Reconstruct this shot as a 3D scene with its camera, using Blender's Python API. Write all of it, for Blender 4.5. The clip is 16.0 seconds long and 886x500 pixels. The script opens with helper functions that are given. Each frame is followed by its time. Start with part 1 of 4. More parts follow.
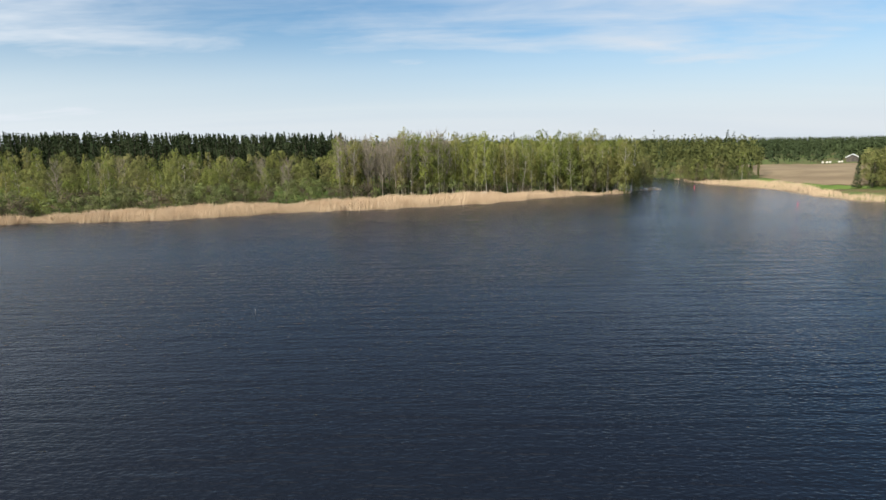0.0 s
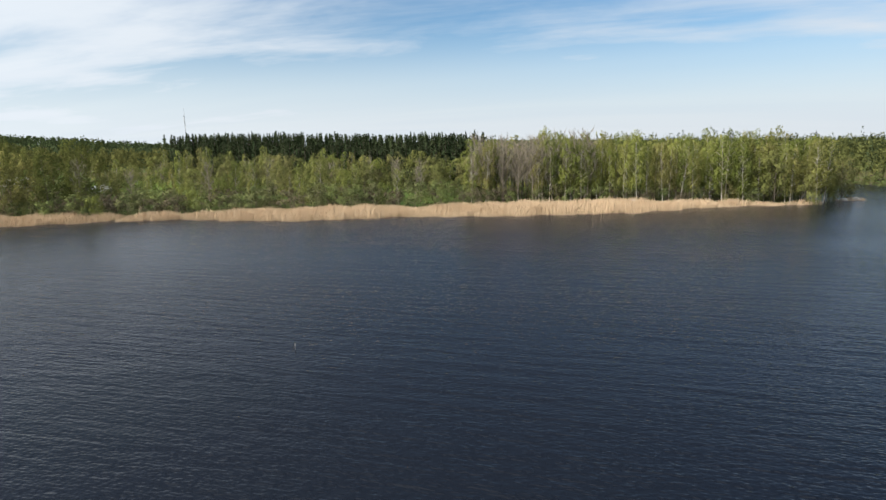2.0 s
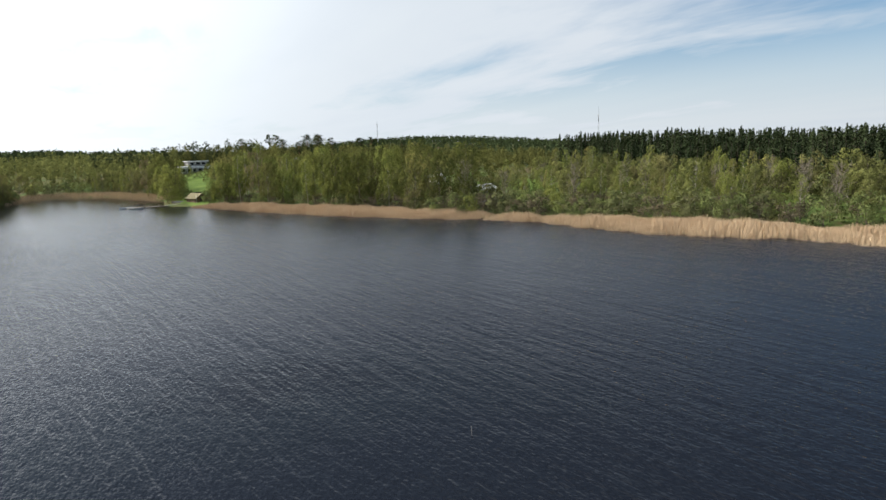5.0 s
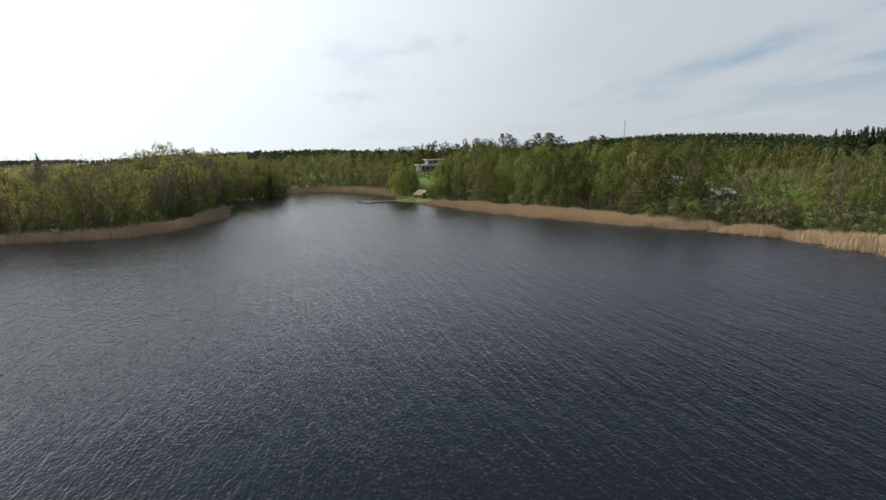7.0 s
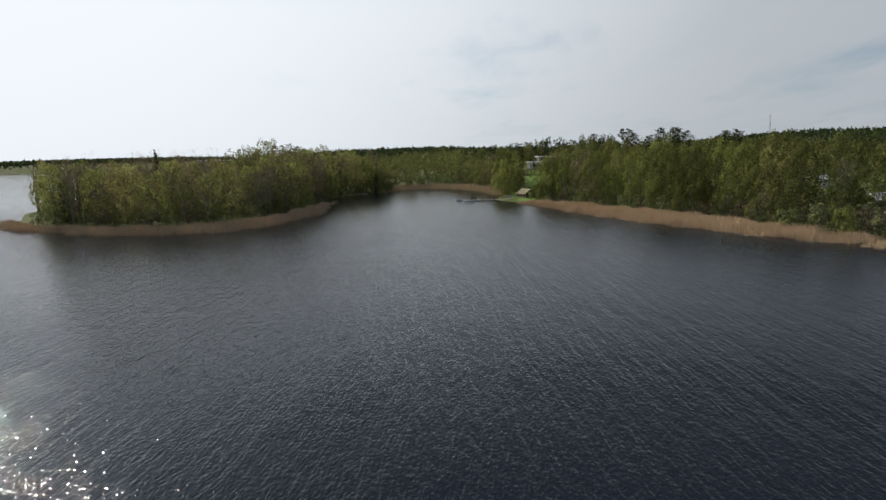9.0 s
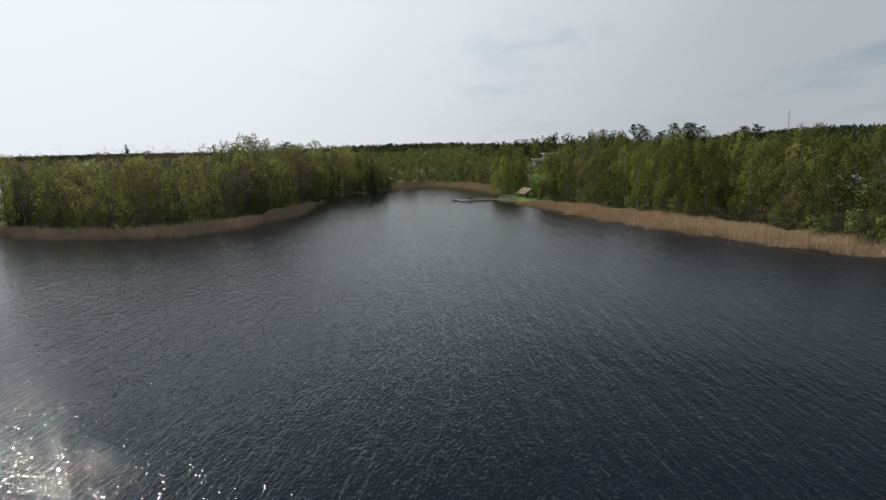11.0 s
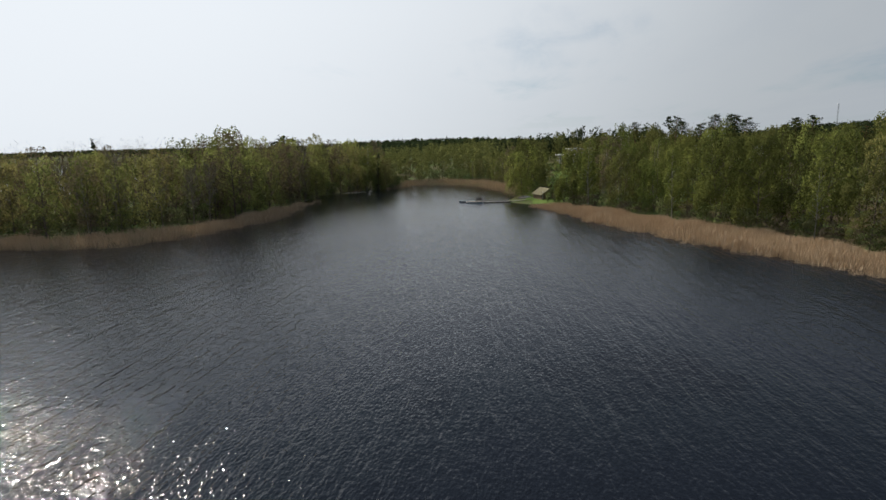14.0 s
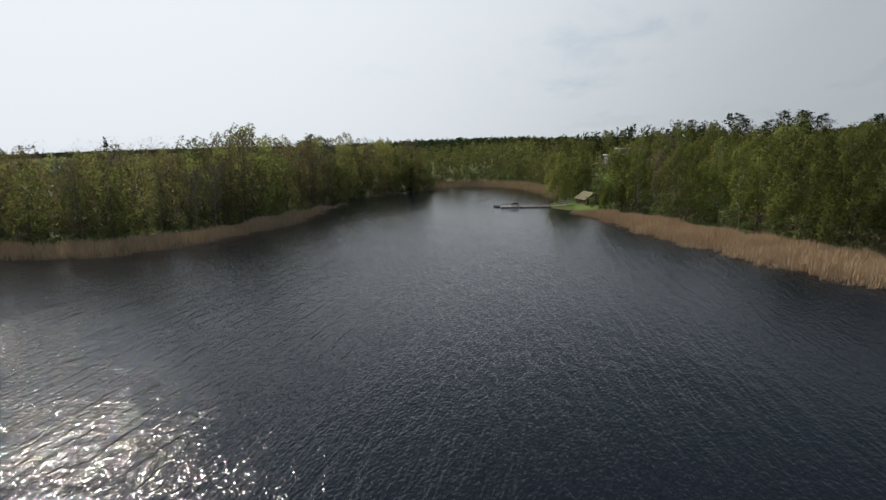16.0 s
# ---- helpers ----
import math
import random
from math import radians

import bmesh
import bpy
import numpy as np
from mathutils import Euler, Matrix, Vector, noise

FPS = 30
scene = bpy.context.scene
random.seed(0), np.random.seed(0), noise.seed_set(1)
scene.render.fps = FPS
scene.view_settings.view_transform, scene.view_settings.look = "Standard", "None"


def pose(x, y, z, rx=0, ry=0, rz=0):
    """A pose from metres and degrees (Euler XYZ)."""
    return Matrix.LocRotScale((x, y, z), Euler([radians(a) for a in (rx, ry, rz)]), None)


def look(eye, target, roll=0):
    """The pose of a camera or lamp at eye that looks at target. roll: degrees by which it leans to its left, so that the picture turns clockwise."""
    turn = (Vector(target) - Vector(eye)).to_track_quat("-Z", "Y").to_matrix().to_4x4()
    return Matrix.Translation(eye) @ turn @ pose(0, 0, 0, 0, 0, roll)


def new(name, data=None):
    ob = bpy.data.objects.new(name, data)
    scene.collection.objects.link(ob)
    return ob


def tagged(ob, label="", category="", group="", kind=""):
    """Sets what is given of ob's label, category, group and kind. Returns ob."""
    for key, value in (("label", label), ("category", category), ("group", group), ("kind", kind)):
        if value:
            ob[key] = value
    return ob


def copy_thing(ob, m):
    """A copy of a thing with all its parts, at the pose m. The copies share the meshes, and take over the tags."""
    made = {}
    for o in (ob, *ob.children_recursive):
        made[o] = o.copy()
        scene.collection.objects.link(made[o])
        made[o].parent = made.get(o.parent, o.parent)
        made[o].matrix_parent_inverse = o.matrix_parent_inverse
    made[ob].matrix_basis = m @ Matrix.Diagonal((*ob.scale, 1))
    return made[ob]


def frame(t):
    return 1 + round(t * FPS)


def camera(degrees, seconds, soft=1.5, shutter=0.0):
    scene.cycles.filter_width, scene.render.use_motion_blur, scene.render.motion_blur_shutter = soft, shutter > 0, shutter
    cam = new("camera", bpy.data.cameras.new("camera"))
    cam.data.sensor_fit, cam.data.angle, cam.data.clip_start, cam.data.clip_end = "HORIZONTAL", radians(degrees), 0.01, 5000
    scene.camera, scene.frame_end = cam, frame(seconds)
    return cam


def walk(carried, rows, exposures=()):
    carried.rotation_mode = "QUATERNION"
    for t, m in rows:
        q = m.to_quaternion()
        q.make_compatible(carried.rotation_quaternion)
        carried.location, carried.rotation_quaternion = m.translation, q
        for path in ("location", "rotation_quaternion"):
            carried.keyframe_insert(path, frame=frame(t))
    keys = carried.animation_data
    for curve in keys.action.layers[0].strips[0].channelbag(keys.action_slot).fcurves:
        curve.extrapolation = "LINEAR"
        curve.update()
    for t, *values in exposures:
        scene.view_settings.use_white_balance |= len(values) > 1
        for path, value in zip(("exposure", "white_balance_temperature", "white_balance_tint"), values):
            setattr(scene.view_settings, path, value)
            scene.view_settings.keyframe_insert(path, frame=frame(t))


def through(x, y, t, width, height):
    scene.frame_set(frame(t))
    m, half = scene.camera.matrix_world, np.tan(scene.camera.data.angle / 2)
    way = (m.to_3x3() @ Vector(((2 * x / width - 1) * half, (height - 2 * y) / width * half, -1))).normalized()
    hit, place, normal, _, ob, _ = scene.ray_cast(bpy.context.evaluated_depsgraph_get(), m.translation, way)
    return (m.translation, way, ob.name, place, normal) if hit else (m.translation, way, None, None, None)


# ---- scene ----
cam = camera(73.8, 16.0, soft=1.5)
PATH = [
    (0, (-0.806, 1.663, 13.187), (-0.82, 3.632, 12.838), -1.0),
    (0.5, (0.953, 4.685, 13.477), (0.834, 6.651, 13.127), -0.9),
    (1, (2.319, 7.174, 13.624), (2.031, 9.122, 13.274), -1.0),
    (1.5, (3.567, 10.024, 13.639), (3.1, 11.937, 13.292), -1.0),
    (2, (4.565, 12.871, 13.732), (4.013, 14.762, 13.385), -1.0),
    (2.5, (5.551, 16.001, 13.843), (4.846, 17.841, 13.498), -1.1),
    (3, (6.361, 19.054, 13.947), (5.48, 20.816, 13.604), -1.2),
    (3.5, (6.951, 21.938, 14.176), (5.858, 23.578, 13.833), -1.2),
    (4, (6.837, 24.92, 14.309), (5.54, 26.404, 13.971), -1.4),
    (4.5, (6.827, 27.761, 14.568), (5.341, 29.058, 14.233), -1.6),
    (7, (2.61, 41.292, 14.294), (0.668, 41.656, 13.982), -1.5),
    (7.5, (0.838, 43.902, 14.251), (-1.131, 44.067, 13.943), -1.5),
    (8, (-1.348, 45.946, 14.171), (-3.325, 45.965, 13.865), -1.4),
    (8.5, (-4.058, 47.708, 14.073), (-6.034, 47.678, 13.765), -1.5),
    (9, (-6.66, 49.015, 13.972), (-8.635, 48.973, 13.661), -1.4),
    (11.5, (-23.053, 55.28, 13.915), (-25.022, 55.161, 13.586), -1.2),
    (12, (-26.452, 56.421, 14.002), (-28.417, 56.249, 13.67), -1.3),
    (12.5, (-29.774, 57.57, 13.976), (-31.736, 57.378, 13.642), -1.3),
    (13, (-33.047, 58.43, 13.93), (-35.008, 58.232, 13.595), -1.3),
    (13.5, (-36.51, 59.205, 13.839), (-38.472, 59.009, 13.504), -1.2),
    (14, (-40.019, 59.998, 13.72), (-41.982, 59.81, 13.385), -1.2),
    (14.5, (-43.559, 60.503, 13.612), (-45.519, 60.285, 13.278), -1.2),
    (15, (-46.801, 61.007, 13.589), (-48.75, 60.702, 13.257), -1.1),
    (15.5, (-50.178, 61.614, 13.633), (-52.121, 61.279, 13.3), -1.1),
    (16, (-53.526, 62.116, 13.694), (-55.468, 61.774, 13.36), -1.1),
]
EXPOSURES = [(0, 0.67), (3, 0.68), (5, 0.53), (7, 0.12), (9, -0.2), (12, -0.26), (16, -0.3)]
walk(cam, [(t, look(eye, target, roll)) for t, eye, target, roll in PATH], EXPOSURES)

# ---- daylight: thin high cloud, a veiled sun to the south-west ----
SUN_DIR = Vector((-0.715, -0.699, 0.0)).normalized()      # compass way to the sun
SUN_UP = radians(36)
TO_SUN = Vector((SUN_DIR.x * math.cos(SUN_UP), SUN_DIR.y * math.cos(SUN_UP), math.sin(SUN_UP)))
sun = new("sun", bpy.data.lights.new("sun", "SUN"))
sun.data.energy, sun.data.angle, sun.data.color = 4.6, radians(0.65), (1.0, 0.94, 0.84)
sun.rotation_mode = "QUATERNION"
sun.rotation_quaternion = TO_SUN.to_track_quat("Z", "Y")


class Nodes:
    """Short hand for node trees."""

    def __init__(self, tree):
        self.tree = tree
        tree.nodes.clear()

    def add(self, kind, **values):
        n = self.tree.nodes.new(kind)
        for key, value in values.items():
            if key in n.inputs:
                slot = n.inputs[key]
                if isinstance(value, bpy.types.NodeSocket):
                    self.tree.links.new(value, slot)
                else:
                    slot.default_value = value
        return n

    def put(self, node, slot, value):
        s = node.inputs[slot]
        if isinstance(value, bpy.types.NodeSocket):
            self.tree.links.new(value, s)
        else:
            s.default_value = value

    def math(self, op, a, b=0.0, c=0.0, clamp=False):
        n = self.tree.nodes.new("ShaderNodeMath")
        n.operation, n.use_clamp = op, clamp
        for i, v in enumerate((a, b, c)):
            self.put(n, i, v)
        return n.outputs[0]

    def vmath(self, op, a, b=(0, 0, 0)):
        n = self.tree.nodes.new("ShaderNodeVectorMath")
        n.operation = op
        self.put(n, 0, a)
        self.put(n, 1, b)
        return n.outputs["Value"] if op in ("DOT_PRODUCT", "LENGTH") else n.outputs[0]

    def mix(self, f, a, b):
        n = self.tree.nodes.new("ShaderNodeMix")
        n.data_type = "RGBA"
        self.put(n, 0, f)
        self.put(n, 6, a)
        self.put(n, 7, b)
        return n.outputs[2]

    def noise(self, at, scale, detail=3.0, rough=0.55, warp=0.0):
        n = self.add("ShaderNodeTexNoise", Vector=at, Scale=scale, Detail=detail, Roughness=rough, Distortion=warp)
        return n.outputs["Fac"]

    def ramp(self, f, lo, hi, a=0.0, b=1.0):
        n = self.tree.nodes.new("ShaderNodeMapRange")
        n.interpolation_type = "SMOOTHSTEP"
        for i, v in enumerate((f, lo, hi, a, b)):
            self.put(n, i, v)
        return n.outputs[0]

    def mapped(self, at, scale=(1, 1, 1), turn=0.0):
        return self.add("ShaderNodeMapping", Vector=at, Scale=scale, Rotation=(0, 0, turn)).outputs[0]


def make_world():
    world = bpy.data.worlds.new("sky")
    scene.world = world
    world.use_nodes = True
    k = Nodes(world.node_tree)
    way = k.add("ShaderNodeTexCoord").outputs["Generated"]
    sky = k.tree.nodes.new("ShaderNodeTexSky")
    sky.sky_type, sky.sun_disc = "NISHITA", False
    sky.sun_elevation = SUN_UP
    sky.sun_rotation = math.atan2(SUN_DIR.x, SUN_DIR.y)
    sky.air_density, sky.dust_density, sky.ozone_density = 1.0, 0.6, 1.5
    parts = k.add("ShaderNodeSeparateXYZ", Vector=way)
    up = k.math("MAXIMUM", parts.outputs[2], 0.0)
    # the cloud deck seen as a plane high above, so that clouds draw together towards the horizon
    deck = k.add("ShaderNodeCombineXYZ", X=k.math("DIVIDE", parts.outputs[0], k.math("ADD", up, 0.10)),
                 Y=k.math("DIVIDE", parts.outputs[1], k.math("ADD", up, 0.10)), Z=0.0).outputs[0]
    wisps = k.noise(k.mapped(deck, (0.5, 1.2, 1), radians(35)), 0.8, 6, 0.55, 0.5)
    fleece = k.noise(k.mapped(deck, (1, 1, 1), radians(80)), 0.30, 3, 0.5)
    toward = k.vmath("DOT_PRODUCT", way, tuple(TO_SUN))
    puffs = k.noise(k.mapped(deck, (0.7, 1.3, 1), radians(25)), 2.1, 4, 0.6, 0.4)
    near_sun = k.ramp(toward, -0.7, 0.9)
    # a milky veil low down, thinning upwards, thicker towards the sun; wisps and banks of cirrus over it
    veil = k.ramp(up, 0.225, 0.01, 0.0, 0.95)
    cover = k.math("ADD", k.math("MULTIPLY", wisps, 1.0), k.math("MULTIPLY", fleece, 1.0))
    cover = k.math("ADD", cover, k.math("MULTIPLY", near_sun, 0.74))
    cover = k.math("ADD", cover, k.math("MULTIPLY", puffs, 0.45))
    cover = k.math("MULTIPLY", k.ramp(cover, 1.08, 1.76), k.ramp(up, 0.60, 0.20, 0.30, 1.0))
    cover = k.math("MAXIMUM", cover, veil)
    cover = k.math("MAXIMUM", cover, k.ramp(up, 0.72, 0.88, 0.0, 0.95))      # unseen cloud sheet overhead, added as fill light for the dark trees
    cloud = k.mix(near_sun, (0.71, 0.755, 0.81, 1), (0.86, 0.935, 1.0, 1))
    # thicker and thinner places in the sheet
    sheet_f = k.noise(k.mapped(deck, (0.22, 0.9, 1), radians(65)), 0.75, 5, 0.55, 0.6)
    cloud = k.mix(k.ramp(sheet_f, 0.36, 0.66, 0.0, 0.40), cloud, k.mix(near_sun, (0.63, 0.70, 0.79, 1), (0.75, 0.83, 0.92, 1)))
    cloud = k.mix(k.ramp(up, 0.70, 0.92), cloud, (1.25, 1.30, 1.36, 1))      # the added overhead part is brightened further, for more fill light
    glow = k.ramp(toward, 0.30, 0.97)
    cloud = k.mix(glow, cloud, (1.58, 1.67, 1.77, 1))
    clear = k.mix(1.0, sky.outputs[0], (0.070, 0.102, 0.120, 1))
    clear.node.blend_type = "MULTIPLY"
    colour = k.mix(cover, clear, cloud)
    back = k.add("ShaderNodeBackground", Color=colour, Strength=0.66)
    out = k.tree.nodes.new("ShaderNodeOutputWorld")
    k.tree.links.new(back.outputs[0], out.inputs[0])


make_world()


# ---- materials ----
def surface(name):
    m = bpy.data.materials.new(name)
    m.use_nodes = True
    k = Nodes(m.node_tree)
    out = k.tree.nodes.new("ShaderNodeOutputMaterial")
    return m, k, out


def matt(name, a, b, scale=1.0, rough=0.85, bump=0.3, grain=20.0, metal=0.0):
    """Two tones mixed at two scales, with fine relief."""
    m, k, out = surface(name)
    at = k.add("ShaderNodeTexCoord").outputs["Object"]
    big = k.noise(at, scale, 4)
    fine = k.noise(at, scale * grain, 3)
    f = k.ramp(k.math("ADD", k.math("MULTIPLY", big, 0.65), k.math("MULTIPLY", fine, 0.35)), 0.35, 0.65)
    bsdf = k.add("ShaderNodeBsdfPrincipled", **{"Base Color": k.mix(f, (*a, 1), (*b, 1)), "Roughness": rough, "Metallic": metal,
                                                "Specular IOR Level": 0.08 if rough > 0.87 else 0.4})
    if bump:
        k.put(bsdf, "Normal", k.add("ShaderNodeBump", Strength=bump, Distance=0.02, Height=fine).outputs[0])
    k.tree.links.new(bsdf.outputs[0], out.inputs[0])
    return m


def leaves(name, dark, light, through=0.35, spread=0.5, warm=None):
    """Leaf sprays: each tree its own tint, each spray a little different, light passing through."""
    m, k, out = surface(name)
    info = k.tree.nodes.new("ShaderNodeObjectInfo").outputs["Random"]
    piece = k.tree.nodes.new("ShaderNodeNewGeometry")
    lump = k.noise(piece.outputs["Position"], 0.11, 3)
    f = k.math("ADD", k.math("MULTIPLY", info, spread), k.math("MULTIPLY", piece.outputs["Random Per Island"], 0.10))
    f = k.math("ADD", f, k.ramp(lump, 0.3, 0.7, -0.2, 0.3), clamp=True)
    colour = k.mix(f, (*dark, 1), (*light, 1))
    if warm:
        # some trees come into leaf in a browner or yellower tone
        other = k.math("FRACT", k.math("MULTIPLY", info, 7.31))
        colour = k.mix(k.ramp(other, 0.45, 1.0, 0.0, 0.65), colour, (*warm, 1))
    front = k.add("ShaderNodeBsdfDiffuse", Color=colour)
    back = k.add("ShaderNodeBsdfTranslucent", Color=colour)
    mixed = k.add("ShaderNodeMixShader", Fac=through)
    k.tree.links.new(front.outputs[0], mixed.inputs[1])
    k.tree.links.new(back.outputs[0], mixed.inputs[2])
    k.tree.links.new(mixed.outputs[0], out.inputs[0])
    return m


def make_water():
    m, k, out = surface("lake_water")
    at = k.tree.nodes.new("ShaderNodeNewGeometry").outputs["Position"]
    lie = radians(-17)      # the way the crests lie
    small = k.noise(k.mapped(at, (0.85, 3.1, 1), -lie), 1.0, 1.5, 0.5, 0.35)
    crest = k.noise(k.mapped(at, (0.11, 1.05, 1), -lie - 0.06), 1.0, 2, 0.5, 0.25)
    mid = k.noise(k.mapped(at, (0.24, 0.72, 1), -lie + 0.12), 1.0, 2, 0.5, 0.3)
    swell = k.noise(k.mapped(at, (0.05, 0.17, 1), -lie - 0.1), 1.0, 2, 0.5, 0.2)
    fine = k.noise(k.mapped(at, (3.2, 5.8, 1), -lie - 0.25), 1.0, 1, 0.5, 0.0)
    gust = k.ramp(k.noise(k.mapped(at, (0.010, 0.022, 1), 0.3), 1.0, 3, 0.5), 0.32, 0.66, 0.6, 1.0)
    spot = k.add("ShaderNodeSeparateXYZ", Vector=at)
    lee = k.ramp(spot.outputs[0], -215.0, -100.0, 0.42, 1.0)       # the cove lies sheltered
    h = k.math("ADD", k.math("MULTIPLY", small, 0.100), k.math("MULTIPLY", mid, 0.065))
    h = k.math("ADD", h, k.math("MULTIPLY", crest, 0.19))
    h = k.math("ADD", h, k.math("MULTIPLY", swell, 0.13))
    h = k.math("MULTIPLY", k.math("MULTIPLY", h, gust), lee)
    bump = k.add("ShaderNodeBump", Strength=1.0, Distance=1.0, Height=h)
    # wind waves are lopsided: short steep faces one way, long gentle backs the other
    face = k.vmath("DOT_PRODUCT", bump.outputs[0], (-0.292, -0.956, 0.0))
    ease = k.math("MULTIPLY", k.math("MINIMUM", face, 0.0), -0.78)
    # constant tilt added to the normals so the water mirrors higher, darker sky
    ease_tilt = k.add("ShaderNodeCombineXYZ", X=k.math("ADD", k.math("MULTIPLY", ease, -0.292), k.math("MULTIPLY", lee, 0.052)),
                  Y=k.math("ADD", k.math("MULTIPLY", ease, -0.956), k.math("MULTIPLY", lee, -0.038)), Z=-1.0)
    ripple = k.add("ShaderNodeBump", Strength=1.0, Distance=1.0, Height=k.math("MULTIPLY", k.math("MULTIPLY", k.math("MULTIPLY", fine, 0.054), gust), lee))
    steep = k.vmath("NORMALIZE", k.vmath("ADD", ripple.outputs[0], k.vmath("ADD", bump.outputs[0], ease_tilt.outputs[0])))
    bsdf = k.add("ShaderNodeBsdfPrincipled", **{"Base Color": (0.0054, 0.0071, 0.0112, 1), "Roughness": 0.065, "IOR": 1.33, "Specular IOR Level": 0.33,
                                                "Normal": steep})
    k.tree.links.new(bsdf.outputs[0], out.inputs[0])
    return m


def make_ground():
    m, k, out = surface("ground_cover")
    at = k.tree.nodes.new("ShaderNodeNewGeometry").outputs["Position"]
    big, mid, fine = k.noise(at, 0.03, 4), k.noise(at, 0.35, 4), k.noise(at, 4.0, 4)
    green = k.mix(k.ramp(fine, 0.35, 0.65), (0.045, 0.075, 0.018, 1), (0.10, 0.15, 0.035, 1))
    litter = k.mix(k.ramp(fine, 0.3, 0.7), (0.07, 0.05, 0.03, 1), (0.16, 0.12, 0.06, 1))
    f = k.ramp(k.math("ADD", k.math("MULTIPLY", big, 0.5), k.math("MULTIPLY", mid, 0.5)), 0.42, 0.60)
    bsdf = k.add("ShaderNodeBsdfPrincipled", **{"Base Color": k.mix(f, green, litter), "Roughness": 0.95, "Specular IOR Level": 0.1,
                 "Normal": k.add("ShaderNodeBump", Strength=0.6, Distance=0.15, Height=k.math("ADD", mid, fine)).outputs[0]})
    k.tree.links.new(bsdf.outputs[0], out.inputs[0])
    return m


def make_reed():
    m, k, out = surface("dry_reed")
    piece = k.tree.nodes.new("ShaderNodeNewGeometry")
    at = piece.outputs["Position"]
    f = k.math("ADD", k.math("MULTIPLY", piece.outputs["Random Per Island"], 0.35), k.math("MULTIPLY", k.noise(at, 0.18, 3), 0.85), clamp=True)
    colour = k.mix(f, (0.34, 0.235, 0.142, 1), (0.61, 0.468, 0.313, 1))
    front = k.add("ShaderNodeBsdfDiffuse", Color=colour)
    back = k.add("ShaderNodeBsdfTranslucent", Color=colour)
    mixed = k.add("ShaderNodeMixShader", Fac=0.06)
    k.tree.links.new(front.outputs[0], mixed.inputs[1])
    k.tree.links.new(back.outputs[0], mixed.inputs[2])
    k.tree.links.new(mixed.outputs[0], out.inputs[0])
    return m


def make_birch_bark():
    m, k, out = surface("birch_bark")
    at = k.add("ShaderNodeTexCoord").outputs["Object"]
    marks = k.noise(k.mapped(at, (2.5, 2.5, 6.0)), 1.2, 4, 0.65)
    f = k.ramp(marks, 0.46, 0.60)
    bsdf = k.add("ShaderNodeBsdfPrincipled", **{"Base Color": k.mix(f, (0.40, 0.37, 0.31, 1), (0.09, 0.08, 0.065, 1)), "Roughness": 0.8,
                 "Normal": k.add("ShaderNodeBump", Strength=0.4, Distance=0.02, Height=marks).outputs[0]})
    k.tree.links.new(bsdf.outputs[0], out.inputs[0])
    return m


WATER, GROUND, REED, BIRCH_BARK = make_water(), make_ground(), make_reed(), make_birch_bark()
BARK = matt("grey_bark", (0.07, 0.055, 0.045), (0.17, 0.14, 0.11), 1.5, 0.9, 0.6)
TWIG = matt("pale_twigs", (0.15, 0.125, 0.095), (0.27, 0.235, 0.18), 0.8, 0.9, 0.0)
PINE_BARK = matt("pine_bark", (0.16, 0.08, 0.045), (0.28, 0.15, 0.09), 1.2, 0.9, 0.6)
BIRCH_LEAF = leaves("birch_leaf", (0.122, 0.148, 0.038), (0.272, 0.296, 0.078), 0.32, 0.7, (0.25, 0.21, 0.085))
ALDER_LEAF = leaves("alder_leaf", (0.095, 0.105, 0.037), (0.240, 0.250, 0.082), 0.30, 0.8, (0.195, 0.170, 0.080))
# alder leaf darkened in colour, in place of shade among bank and slope trees
DARKENED_LEAF = leaves("darkened_alder_leaf", (0.057, 0.070, 0.022), (0.164, 0.174, 0.047), 0.36, 0.9, (0.130, 0.126, 0.046))
# alder leaf made paler and more see-through, to brighten the backlit headland
BRIGHTENED_LEAF = leaves("brightened_aspen_leaf", (0.15, 0.17, 0.055), (0.33, 0.35, 0.11), 0.62, 0.7, (0.22, 0.17, 0.075))
BUSH_LEAF = leaves("bush_leaf", (0.080, 0.105, 0.038), (0.190, 0.225, 0.080), 0.25, 0.9, (0.15, 0.14, 0.075))
DRY_BUSH = leaves("brown_bush", (0.10, 0.085, 0.06), (0.19, 0.155, 0.10), 0.3)
NEEDLE = leaves("spruce_needle", (0.028, 0.042, 0.020), (0.075, 0.095, 0.045), 0.1)
PINE_NEEDLE = leaves("pine_needle", (0.030, 0.042, 0.020), (0.075, 0.092, 0.042), 0.12)
BROWN_WOOD = leaves("brown_wood", (0.13, 0.10, 0.065), (0.23, 0.19, 0.11), 0.40)
FOREST = leaves("mixed_forest", (0.038, 0.055, 0.026), (0.085, 0.108, 0.046), 0.2)
PLANK = matt("weathered_plank", (0.16, 0.14, 0.12), (0.32, 0.29, 0.25), 2.0, 0.85, 0.4)
DARK_WOOD = matt("dark_wood", (0.035, 0.03, 0.026), (0.09, 0.075, 0.06), 2.0, 0.8, 0.4)
WHITE_PAINT = matt("white_paint", (0.62, 0.62, 0.60), (0.80, 0.80, 0.78), 1.2, 0.5, 0.1)
GREY_ROOF = matt("grey_roof", (0.15, 0.15, 0.148), (0.26, 0.26, 0.25), 0.8, 0.85, 0.2)
DARK_ROOF = matt("dark_roof", (0.07, 0.065, 0.06), (0.14, 0.13, 0.12), 1.0, 0.8, 0.3)
MOSS_ROOF = matt("mossy_roof", (0.15, 0.135, 0.08), (0.25, 0.22, 0.135), 1.2, 0.9, 0.5)
